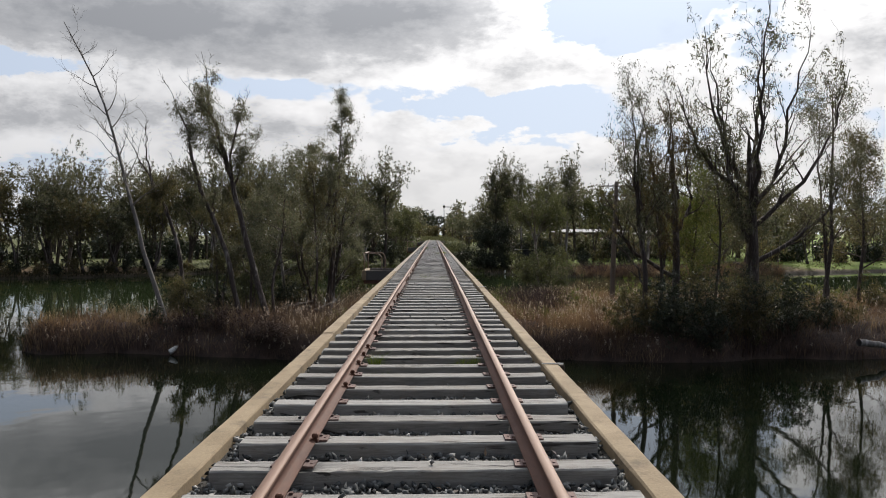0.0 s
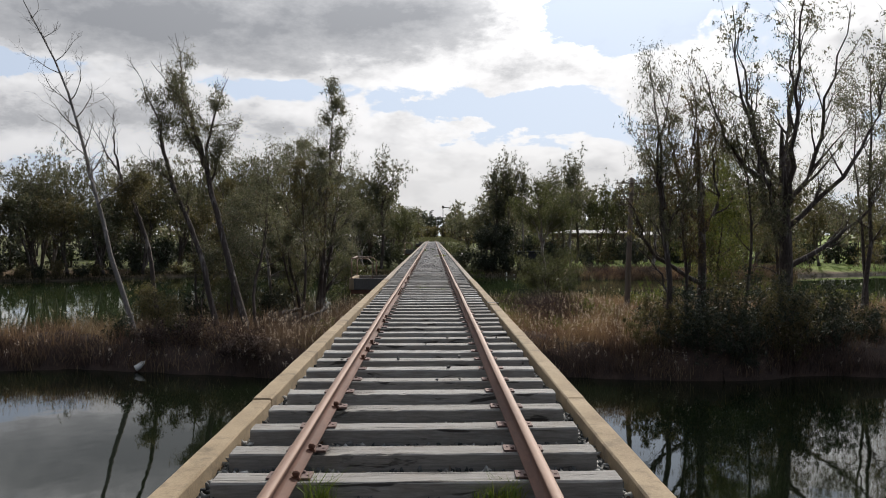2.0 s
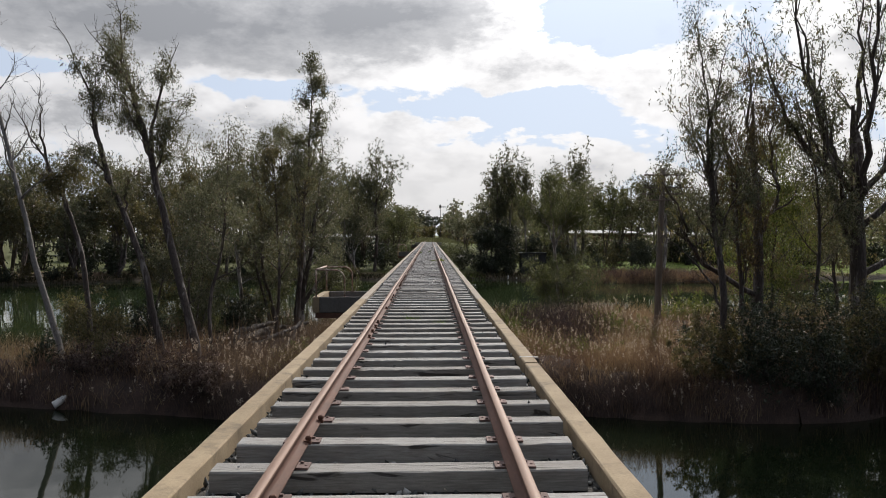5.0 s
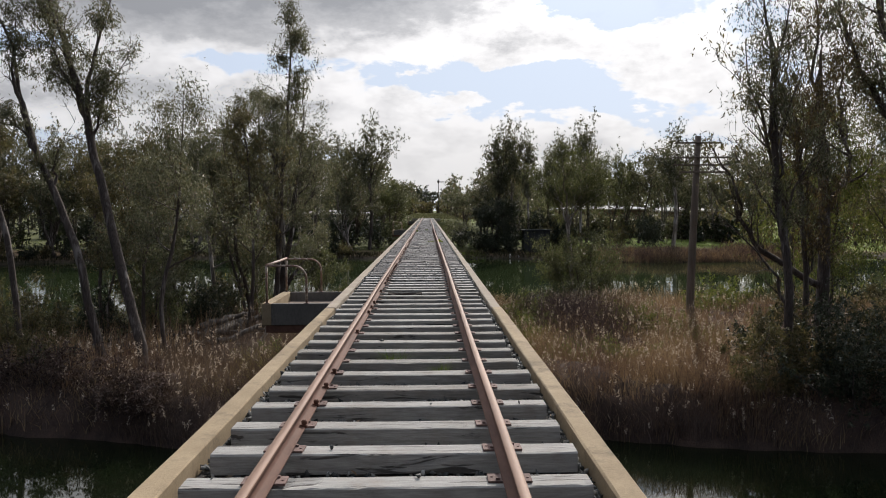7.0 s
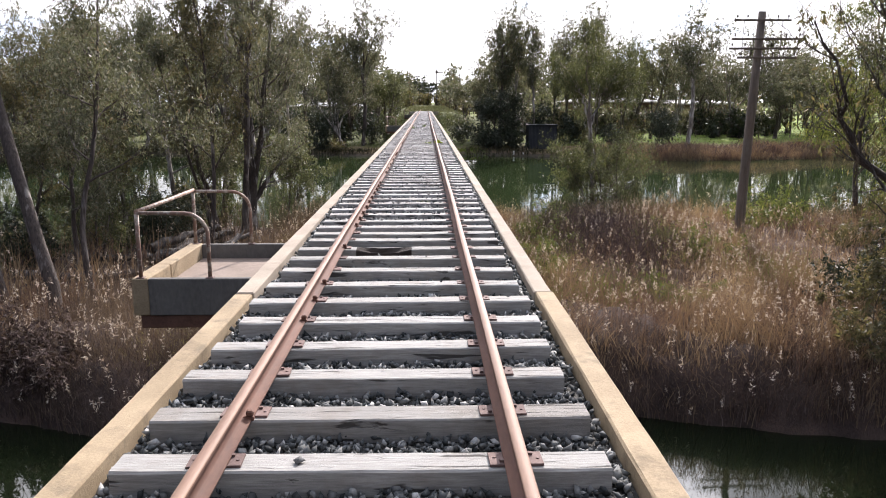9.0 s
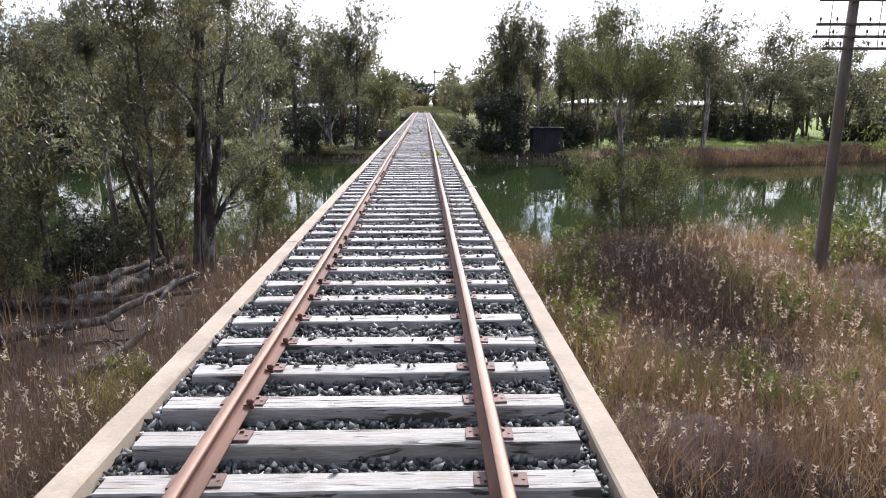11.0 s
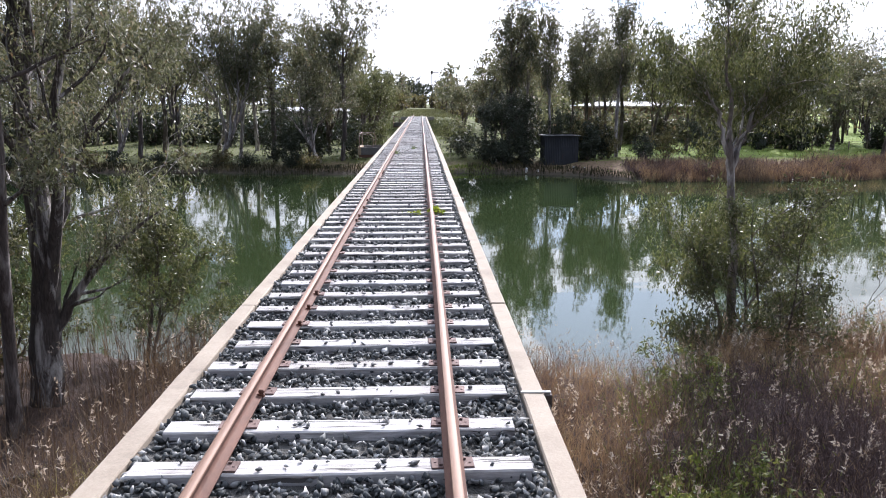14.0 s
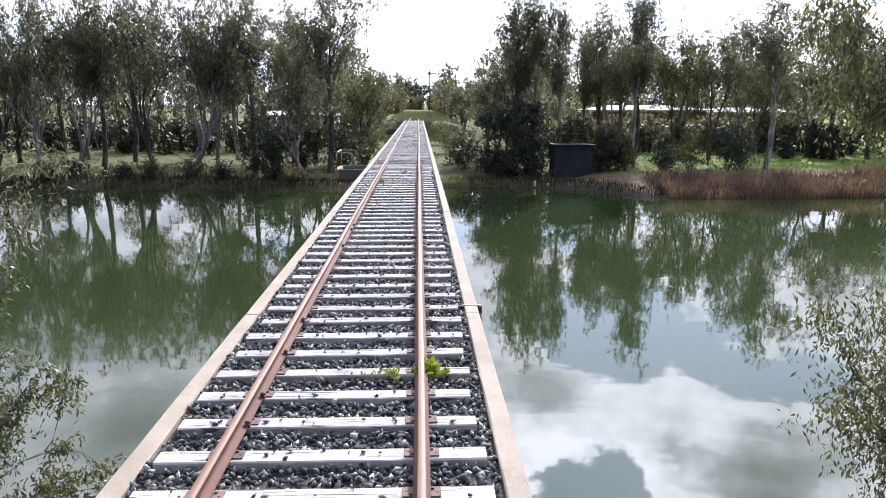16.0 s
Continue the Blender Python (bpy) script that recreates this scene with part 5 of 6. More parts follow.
def on_flat(r, x0, x1, y0, y1, dense, margin=0.2):
    c = int((x1 - x0) * (y1 - y0) * dense)
    x, y = r.uniform(x0, x1, c), r.uniform(y0, y1, c)
    inside = np.minimum(np.minimum(y - near_edge(x), back_edge(x) - y), np.minimum(x + 24.5, 56 - x)) + wobble(x, y, 0.9, 1.0) * 0.5
    keep = (inside > 0.25 - margin * 0.5) & ~((np.abs(x) < 1.9))
    return x[keep], y[keep]


def reed_bed(name, x0, x1, y0, y1, dense, tall, plumes, label, wide=0.009, seed=5, mat=REED, thin_out=None):
    r = np.random.default_rng(seed)
    x, y = on_flat(r, x0, x1, y0, y1, dense)
    drift = wobble(x, y, 0.55, 2.0) * 0.6 + wobble(x, y, 1.7, 5.0) * 0.4
    keep = r.random(len(x)) < np.clip(0.78 + 0.4 * drift, 0.45, 1)
    if thin_out is not None:
        keep &= r.random(len(x)) < thin_out(x, y)
    x, y, drift = x[keep], y[keep], drift[keep]
    h = tall * r.uniform(0.55, 1.1, len(x)) * (1 + 0.22 * drift) * (0.5 + 0.5 * smooth(0.0, 2.0, y - near_edge(x) + 0.6 * drift))
    at = np.stack([x, y, ground_z(x, y) - 0.05], -1)
    v, f, tip = blades(r, at, h, wide * r.uniform(0.6, 1.4, len(x)), r.uniform(0, 1, len(x)) ** 2)
    ob = tagged(new(name, mesh_from(name, v, f, mat)), label, "reeds", kind="stuff")
    flecks = tip[r.random(len(x)) < (0.9 if wide < 0.012 else 0.4)]
    flecks = np.repeat(flecks, 2, 0)
    flecks = flecks + r.normal(size=flecks.shape) * np.array([0.07, 0.07, 0.16]) - np.array([0, 0, 0.12])
    lv, lf = leaf_mesh(r, flecks, 1, 0.01, 0.085 + wide * 2.0, -0.7, 0.1, True)
    tagged(new("reed_leaves", mesh_from("reed_leaves", lv, lf, mat)), "fine dry leaves on standing reeds", "reeds", kind="stuff")
    pick = r.random(len(x)) < plumes * 0.6
    if pick.any():
        tips, c = tip[pick], pick.sum()
        tips = np.repeat(tips, 11, 0) + r.normal(size=(c * 11, 3)) * np.array([0.02, 0.02, 0.075]) + np.array([0, 0, 0.04])
        lv, lf = leaf_mesh(r, tips, 1, 0.01, 0.075, -0.5, 0.4, True)
        tagged(new("reed_plumes", mesh_from("reed_plumes", lv, lf, PLUME)), "pale fluffy seed heads on dry reeds", "reeds", kind="stuff")
    return ob


def open_left(x, y):
    """Fewer reeds in the shade of the trees, more along the shore and beside the bridge."""
    return np.clip(np.maximum(1.0 - (y - near_edge(x)) / 9.0, 1.0 - np.abs(x + 1.8) / 6.0), 0.06, 1)


def brushy(x, y):
    """Where the bare brush stands among the reeds."""
    return np.clip(1.3 - ((x - 7.4) / 2.8) ** 2 - ((y - 55.0) / 7.6) ** 2 + 0.4 * wobble(x, y, 1.6, 7.0), 0, 1)


def shade_backing(name, x0, x1, y0, y1, step, label):
    """A dark matted sheet added under the standing reeds, standing in for their dense shade."""
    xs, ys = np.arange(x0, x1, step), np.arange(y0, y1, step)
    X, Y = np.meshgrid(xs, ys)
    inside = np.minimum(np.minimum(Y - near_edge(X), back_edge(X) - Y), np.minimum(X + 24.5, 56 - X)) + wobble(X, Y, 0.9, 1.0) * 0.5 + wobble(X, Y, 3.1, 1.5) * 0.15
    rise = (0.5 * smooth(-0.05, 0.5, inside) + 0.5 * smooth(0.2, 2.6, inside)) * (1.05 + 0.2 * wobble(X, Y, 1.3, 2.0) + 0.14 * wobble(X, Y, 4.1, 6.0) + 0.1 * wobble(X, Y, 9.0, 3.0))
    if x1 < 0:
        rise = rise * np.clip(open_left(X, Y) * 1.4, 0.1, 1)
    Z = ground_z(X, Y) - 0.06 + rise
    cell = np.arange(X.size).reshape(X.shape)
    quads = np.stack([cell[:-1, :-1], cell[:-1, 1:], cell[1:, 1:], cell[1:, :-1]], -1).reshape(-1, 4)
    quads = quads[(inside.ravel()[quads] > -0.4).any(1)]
    tagged(new(name, mesh_from(name, np.stack([X, Y, Z], -1).reshape(-1, 3), quads, BACKING_DARK, True)), label, "reeds", kind="stuff")


# backing tone kept near black, as the shaded front of the reeds
BACKING_DARK = stained("dark reed backing", (0.028, 0.019, 0.016), (0.12, 0.078, 0.06), 1.6, 0.95, (1, 1, 0.5), 16.0, 0.9, 0.08)
shade_backing("reed_litter", 2.0, 14, 39.5, 68, 0.26, "dark matted sheet added under the reeds as their shade")
shade_backing("reed_litter", 14, 40, 39.5, 71.5, 0.42, "dark matted sheet added under the reeds as their shade")
shade_backing("reed_litter", -25, -2.0, 40, 72.5, 0.3, "dark matted sheet added under the reeds as their shade")
reed_bed("dry_reeds", 1.9, 12.5, 39, 68, 270, 1.95, 0.065, "dense bed of dry brown reeds beside the bridge", 0.0085, seed=5, thin_out=lambda x, y: np.where(brushy(x, y) > 0.4, 0.25, 1.0))
reed_bed("dry_reeds", 12.5, 40, 39, 68, 52, 2.0, 0.08, "dry brown reeds on the river flat", 0.018, seed=6)
# the beds left of the bridge take the tone darkened for shade
reed_bed("dry_reeds", -10, -1.9, 39, 50, 260, 1.85, 0.09, "dense bed of dry brown reeds beside the bridge", 0.0085, seed=7, mat=REED_SHADED, thin_out=open_left)
reed_bed("dull_reeds", -10, -1.9, 50, 69, 260, 1.8, 0.08, "dense bed of brown reeds, darkened for the shade of gums", 0.0085, seed=20, mat=REED_SHADED, thin_out=open_left)
reed_bed("dry_reeds", -25, -10, 41, 69, 110, 1.9, 0.05, "dry reddish-brown reeds along the near shore", 0.016, seed=8, thin_out=open_left)


def fringe(x, y):
    """The broken edge of the bed over the water, where dark stalks stand in for shade."""
    return np.clip(1.5 - (y - near_edge(x)) / 1.7 + 0.3 * wobble(x, y, 1.9, 3.0), 0, 1)


# dark strips added for the shaded front of the reeds
reed_bed("shore_brush", 1.9, 24, 39, 45, 230, 1.7, 0.0, "dark brown stalks at the water's edge, put in as shade", 0.012, seed=15, mat=BRUSH, thin_out=fringe)
reed_bed("shore_brush", -24.5, -1.9, 40, 47, 200, 1.6, 0.0, "dark brown stalks at the water's edge, put in as shade", 0.012, seed=16, mat=BRUSH, thin_out=fringe)


def glade(*spots):
    """Rounded patches: x, y and radius of each."""
    return lambda x, y: np.clip(sum(np.clip(1.5 - 1.5 * np.hypot(x - a, y - b) / c + 0.5 * wobble(x, y, 2.1, 9.0), 0, 1) for a, b, c in spots), 0, 1)


reed_bed("green_grass", -9, -1.9, 41, 60, 150, 1.25, 0.0, "yellow-green grass growing through the reeds", 0.009, seed=17, mat=STRAW, thin_out=glade((-4.6, 44.6, 2.2), (-5.4, 47.6, 1.8), (-3.6, 50.5, 1.6), (-4.2, 57.0, 1.6)))
reed_bed("green_grass", 1.9, 16, 41, 66, 150, 1.9, 0.0, "green grass and weeds growing through the reeds", 0.009, seed=18, mat=GRASS, thin_out=glade((4.0, 50.6, 1.5), (5.0, 54.0, 1.3), (9.8, 53.4, 1.9), (3.4, 46.4, 1.3), (6.2, 47.6, 1.6), (11.2, 49.0, 1.8), (5.6, 59.8, 1.6), (5.2, 56.4, 1.4), (9.6, 60.5, 1.4)))
reed_bed("brush_twigs", 3.5, 13, 44, 62, 330, 2.2, 0.02, "thin bare grey-brown brush among the reeds", 0.007, seed=9, mat=SCRUB, thin_out=brushy)


# reeds on the far shore
def shore_strip(name, x0, x1, dense, tall, mat, label, seed, back=5.0, wide=0.03, front=-0.6, lean=0.5):
    r = np.random.default_rng(seed)
    c = int((x1 - x0) * (back - front) * dense)
    x = r.uniform(x0, x1, c)
    y = far_shore(x) + r.uniform(front, back, c)
    h = tall * r.uniform(0.35, 1.1, c) * (1 + 0.45 * wobble(x, y, 0.7, 3.0))
    v, f, _ = blades(r, np.stack([x, y, np.maximum(ground_z(x, y), WATER_Z) - 0.05], -1), h, wide * r.uniform(0.6, 1.4, c), r.uniform(0, 1, c) ** 2, lean)
    return tagged(new(name, mesh_from(name, v, f, mat)), label, "reeds" if mat in (REED, SCRUB) else "grass", kind="stuff")


shore_strip("shore_reeds", 23, 60, 60, 1.35, REED, "dry brown reeds along the far shore", 11, 5.5, 0.02, -1.2, 1.0)
shore_strip("shore_reeds", 22.5, 60, 34, 1.5, SCRUB, "dead grey-brown stalks along the far shore", 19, 6.0, 0.02, -0.4, 1.0)
shore_strip("shore_rushes", -80, -4, 26, 0.75, RUSH, "dark rushes and rough grass along the far shore", 12, 2.6, 0.035)
shore_strip("shore_rushes", 6, 24, 22, 0.7, RUSH, "dark rushes along the far shore", 14, 2.4, 0.035)
shore_strip("shore_grass", 2.5, 9, 60, 0.35, GRASS, "bright green grass at the far water's edge", 13, 3.0, 0.02)


def meadow(name, x0, x1, y0, y1, dense, tall, mat, label, seed, wide=0.02):
    r = np.random.default_rng(seed)
    c = int((x1 - x0) * (y1 - y0) * dense)
    x, y = r.uniform(x0, x1, c), r.uniform(y0, y1, c)
    keep = (y - far_shore(x) > 1.5) & ((np.abs(x) > 1.9) | (y > BRIDGE_END + 3)) & (r.random(c) < 0.6 + 0.4 * wobble(x, y, 0.5))
    x, y = x[keep], y[keep]
    v, f, _ = blades(r, np.stack([x, y, ground_z(x, y) - 0.03], -1), tall * r.uniform(0.5, 1.2, len(x)), wide * r.uniform(0.6, 1.4, len(x)), r.uniform(0, 1, len(x)) ** 2, 0.5)
    return tagged(new(name, mesh_from(name, v, f, mat)), label, "grass", kind="stuff")


meadow("lawn_grass", -70, 75, 124, 185, 3.2, 0.16, GRASS, "short sunlit grass on the far bank", 21, 0.05)
meadow("track_grass", -4.6, 9, BRIDGE_END - 6, 300, 10, 0.6, STRAW_PALE, "long dry and green grass grown over the track embankment", 22, 0.03)
meadow("track_grass", -5, 11, BRIDGE_END - 12, 260, 4, 0.5, GRASS_DULL, "long green grass on the embankment", 23, 0.03)


# ---- the far bank: trees ----
def far_gum(seed, bole, ends, radius=0.3, leaves=9500, start=0.5):
    return shaped_gum(seed, bole, [(1.0 if k < 3 or len(bole) < 3 else 0.8, end, 0.95) for k, end in enumerate(ends)], radius, leaves, 0.29, 0.62, 0.0, 10, 0.23, 0.9, 0.42, start, True)


FAR = [far_gum(101, ((0, 0, 0), (0.3, 0, 5.0), (0.1, 0.1, 8.5)), ((0.5, 0.2, 17.0), (-2.3, 0.5, 14.4), (2.5, -0.6, 15.2), (-1.8, -1.6, 12.2), (1.9, 1.6, 11.6))),
       far_gum(102, ((0, 0, 0), (0.1, 0, 0.9)), ((-3.8, 0.5, 13.2), (0.9, 1.0, 15.0), (4.0, -0.6, 12.8), (-1.3, -1.8, 14.2), (1.9, 2.0, 12.0)), 0.36),
       far_gum(103, ((0, 0, 0), (0.2, 0, 1.0)), ((5.2, 0.4, 10.2), (2.0, -1.2, 13.0), (-3.8, 0.8, 12.0), (-1.0, 1.6, 12.8), (-5.4, -0.5, 9.0)), 0.38),
       gum(104, 12, (0.2, 0), 20, 0.36, 0.3, 7000, 0.3, 0.6, 0.22, forks=2, twiggy=0.8, per=48, plain=True, narrow=0.42),
       far_gum(105, ((0, 0, 0), (0.1, 0.1, 4.0), (0.2, 0.0, 8.0)), ((0.3, 0.2, 18.0), (-1.5, 0.4, 15.5), (1.6, -0.5, 16.2), (-1.3, -0.9, 12.4), (1.4, 1.2, 11.6), (0.2, -1.5, 10.4)), 0.28),
       far_gum(106, ((0, 0, 0), (-0.6, -0.2, 1.5)), ((-5.8, -1.0, 10.8), (-2.6, 0.6, 13.8), (1.6, 1.0, 13.0), (4.4, -0.8, 11.2), (-0.4, 2.2, 12.4)), 0.38)]
made = {}


def far_tree(kind, at, leaf_mat, bark_mat, label, tall=1.0, wide=1.0, turn=None):
    """Copies share the meshes of the first tree of their kind and colours."""
    key = (kind, leaf_mat.name, bark_mat.name)
    z = float(ground_z(*at))
    m = pose(at[0], at[1], z, 0, 0, rng.uniform(0, 360) if turn is None else turn)
    if key not in made:
        made[key] = tree("gum_tree", at, FAR[kind], bark_mat, leaf_mat, label, group="trees on the far bank")
        made[key].matrix_basis = m
        t = made[key]
    else:
        t = copy_thing(made[key], m)
        tagged(t, label)
    t.scale = (wide, wide, tall)
    return t


rng = random.Random(21)
pale, dull = "pale-trunked gum on the grassy far bank", "grey-green gum on the far bank"
many, cone = "many-stemmed spreading gum with pale limbs on the far bank", "dense dark soft-leaved tree near the far end of the bridge"
for kind, x, y, tall, wide, turn, leaf_mat, bark_mat, label in (
        (5, -44.5, 138, 1.25, 1.0, 160, LEAF_GREY, BARK_DARK, dull), (2, -39.8, 137, 1.35, 1.0, 20, LEAF_GREY, BARK_PALE, many), (1, -35.5, 137, 1.18, 1.0, 0, LEAF_GREY, BARK_PALE, many), (0, -33.2, 138.5, 1.04, 1.05, 40, LEAF_OLIVE, BARK_DARK, dull),
        (5, -28.0, 139.5, 1.28, 0.95, 10, LEAF_GREY, BARK_DARK, dull), (1, -23.3, 137.4, 1.2, 1.15, 0, LEAF_GREY, BARK_PALE, many), (2, -21.6, 140.5, 1.36, 0.8, 70, LEAF_GREY, BARK_PALE, many), (0, -17.6, 141, 1.02, 1.15, 90, LEAF_GREY, BARK_DARK, dull),
        (3, -13.4, 142, 1.25, 1.0, 0, LEAF_GREY, BARK_DARK, dull), (0, -8.7, 137.2, 1.1, 1.05, 0, LEAF_GREY, BARK_DARK, "tall airy gum beside the far end of the bridge"), (5, -11.4, 136.2, 0.74, 0.95, 0, LEAF_GREY, BARK_PALE, many),
        (3, -6.0, 146.5, 0.82, 0.8, 0, LEAF_WILLOW, BARK_DARK, "leafy green tree beside the bridge"), (3, -6.6, 153, 0.86, 0.95, 50, LEAF_WILLOW, BARK_DARK, "leafy green tree beside the bridge"), (3, -8.6, 161, 0.88, 1.1, 100, LEAF_WILLOW, BARK_DARK, "leafy green tree beside the bridge"),
        (4, 11.3, 139.0, 1.0, 1.0, 0, LEAF_GREY, BARK_DARK, dull), (0, 13.8, 140, 1.04, 0.8, 120, LEAF_GREY, BARK_PALE, pale), (4, 16.0, 137.0, 0.96, 0.7, 200, LEAF_GREY, BARK_PALE, pale), (3, 10.4, 137.8, 0.6, 0.9, 0, LEAF_DARK, BARK_DARK, cone), (3, 9.0, 140, 0.56, 0.85, 80, LEAF_DARK, BARK_DARK, cone), (3, 13.0, 139.4, 0.66, 0.85, 160, LEAF_DARK, BARK_DARK, cone),
        (4, 20.4, 146, 0.8, 0.55, 30, LEAF_GREY, BARK_DARK, dull), (4, 24.5, 138.6, 1.04, 1.0, 60, LEAF_GREY, BARK_PALE, pale), (0, 23.4, 141, 0.78, 0.7, 0, LEAF_GREY, BARK_DARK, dull), (3, 30.6, 145, 1.12, 0.9, 0, LEAF_WILLOW, BARK_DARK, "rounded green gum on the far bank"), (0, 27.6, 149, 0.86, 1.1, 30, LEAF_GREY, BARK_DARK, dull),
        (0, 38.6, 136.6, 1.02, 1.2, 0, LEAF_GREY, BARK_PALE, "gum with a thick pale forked trunk on the grass"), (3, 36.0, 147, 1.15, 1.0, 0, LEAF_GREY, BARK_DARK, dull),
        (5, 52.0, 152, 0.9, 1.1, 0, LEAF_GREY, BARK_PALE, many), (2, 57.0, 149, 0.85, 1.1, 50, LEAF_GREY, BARK_DARK, many), (1, 64.0, 152, 0.95, 1.1, 100, LEAF_GREY, BARK_DARK, many), (3, 47.0, 160, 1.1, 1.2, 0, LEAF_GREY, BARK_DARK, dull),
        (3, -50.5, 137, 1.3, 1.2, 0, LEAF_GREY, BARK_DARK, dull), (1, -56.0, 132, 1.15, 1.1, 30, LEAF_GREY, BARK_DARK, many), (2, -62.0, 130, 1.3, 1.1, 60, LEAF_GREY, BARK_PALE, many), (3, -67.0, 136, 1.4, 1.2, 90, LEAF_GREY, BARK_DARK, dull), (1, -73.0, 126, 1.1, 1.1, 120, LEAF_GREY, BARK_DARK, many), (0, -80.0, 128, 0.95, 1.2, 150, LEAF_GREY, BARK_DARK, dull),
        (3, 8.2, 186, 0.8, 1.0, 0, LEAF_GREY, BARK_DARK, dull)):
    far_tree(kind, (x, y), leaf_mat, bark_mat, label, tall, wide, turn)
for x, y in ((-47, 148), (-41, 153), (-34, 150), (-28, 155), (-22, 152), (-16, 158), (-54, 145), (-60, 150), (-12, 150), (14, 153), (18, 160), (23, 150), (28, 156), (36, 160), (42, 154), (50, 164), (58, 160), (66, 164), (10, 156), (-70, 146), (-37, 164), (-48, 162)):
    far_tree(rng.choice((0, 1, 3, 4)), (x, y), LEAF_GREY, BARK_DARK if rng.random() < 0.6 else BARK_PALE, dull, rng.uniform(0.8, 1.05), rng.uniform(1.0, 1.3))


for x, y in ((-47.5, 130.5), (-52.5, 127.5), (-57.0, 125.0), (-61.5, 123.5), (-66.0, 122.0), (-71.0, 121.0), (-76.0, 119.5), (-81.0, 118.0), (-55.0, 131.0), (-64.0, 129.0), (-74.0, 126.0), (-87.0, 118.0), (-93.0, 117.0), (-84.0, 125.0)):
    far_tree(rng.choice((0, 1, 3, 3)), (x, y), LEAF_GREY if rng.random() < 0.6 else LEAF_OLIVE, BARK_DARK, "leafy gum leaning over the far shore", rng.uniform(0.85, 1.1), rng.uniform(1.1, 1.35))
for x, y in ((56.0, 136.0), (70.0, 141.0), (84.0, 147.0)):
    far_tree(rng.choice((1, 3, 3)), (x, y), LEAF_GREY if rng.random() < 0.6 else LEAF_OLIVE, BARK_DARK, "spreading gum on the grassy far bank", rng.uniform(0.7, 0.95), rng.uniform(1.1, 1.35))
for k in range(34):
    x = -94 + k * 2.55 + rng.uniform(-0.8, 0.8)
    y = float(far_shore(x)) + rng.uniform(1.2, 3.4)
    if k % 3 or x < -50:
        bush((x, y), 400 + k, rng.uniform(1.0, 2.4) * (1.5 if x < -46 else 1.0), rng.uniform(1.2, 2.0), 1100, 0.3, LEAF_DARK if k % 2 else LEAF_OLIVE, "low dark shrub along the far shore", "shrubs on the far bank")


def woods(name, x0, x1, y0, y1, count, low, high, mat, label, seed, gap=0.0, leaf=0.85):
    """A stretch of distant woodland as one mesh of leaf clumps, with a mesh of stems under it."""
    r = np.random.default_rng(seed)
    x, y = r.uniform(x0, x1, count), r.uniform(y0, y1, count)
    keep = (np.abs(x - 1) > gap) & ((y < 0) | (y - far_shore(x) > 2))
    x, y = x[keep], y[keep]
    z, h, tips, stems = ground_z(x, y), r.uniform(low, high, len(x)), [], []
    for i in range(len(x)):
        wide = h[i] * r.uniform(0.2, 0.34)
        c = 26
        a, q, u = r.uniform(0, 6.28, c), np.sqrt(r.uniform(0, 1, c)), r.uniform(0.28 if high > 6 else 0.05, 1.0, c)
        taper = np.sqrt(np.clip(1.05 - np.abs(u - 0.6) / 0.46, 0.08, 1))
        tips.append(np.stack([x[i] + np.cos(a) * q * wide * taper, y[i] + np.sin(a) * q * wide * taper, z[i] + h[i] * u], -1))
        for _ in range(2):
            stems.append(tube([(x[i], y[i], z[i] - 0.3), (x[i] + r.normal(0, 0.4), y[i], z[i] + h[i] * 0.4), (x[i] + r.normal(0, 1.0), y[i], z[i] + h[i] * 0.85)], [0.2, 0.15, 0.05], 4))
    lv, lf = leaf_mesh(r, np.concatenate(tips), 8, 0.85, leaf * 1.15, 0.5, 0.5, True)
    tagged(new(name, mesh_from(name, lv, lf, mat)), label, "woodland", kind="stuff")
    v, f = joined(stems)
    tagged(new("distant_stems", mesh_from("distant_stems", v, f, BARK_DARK)), "dark stems of distant trees", "woodland", kind="stuff")


woods("distant_woods", -130, 130, 186, 225, 130, 10, 16, LEAF_GREY, "grey-green woodland beyond the houses", 41, 10)
woods("distant_woods", -220, 220, 225, 330, 130, 9, 15, LEAF_DARK, "dark distant woodland", 42, 15)
woods("distant_woods", -34, 38, 215, 420, 130, 7, 13, LEAF_GREY, "trees on both sides of the distant track", 43, 5)
woods("distant_woods", -90, 100, 430, 560, 150, 12, 16, LEAF_DARK, "dark trees closing the distance", 44, 0, 1.3)
woods("distant_woods", -150, -72, 104, 150, 40, 9, 15, LEAF_GREY, "woodland along the far bank", 45)
woods("distant_woods", 62, 150, 142, 190, 40, 8, 13, LEAF_GREY, "woodland along the far bank", 46)
woods("distant_woods", -130, 130, -75, -34, 60, 9, 14, LEAF_GREY, "woodland on the near bank", 47, 8, 1.1)
woods("far_shrubs", -60, 60, 395, 428, 90, 4.0, 5.9, LEAF_OLIVE, "low scrub where the distant track ends", 50, 0, 1.1)
woods("far_shrubs", -36, 38, 240, 300, 50, 3.0, 5.5, LEAF_OLIVE, "low scrub beside the distant track", 51, 5, 0.8)
woods("far_shrubs", -120, -46, 131, 143, 60, 2.8, 5.0, LEAF_DARK, "scrub between the gums on the far bank", 52, 0, 0.6)
woods("far_shrubs", 46, 112, 147, 158, 60, 2.4, 4.6, LEAF_DARK, "scrub between the gums on the far bank", 53, 0, 0.6)
woods("far_shrubs", 14, 62, 158, 169, 80, 2.8, 5.0, LEAF_GREY, "garden shrubs in front of the houses", 48, 0, 0.6)
woods("far_shrubs", -75, -9, 160, 176, 100, 2.6, 4.8, LEAF_DARK, "garden shrubs in front of the houses", 49, 0, 0.6)

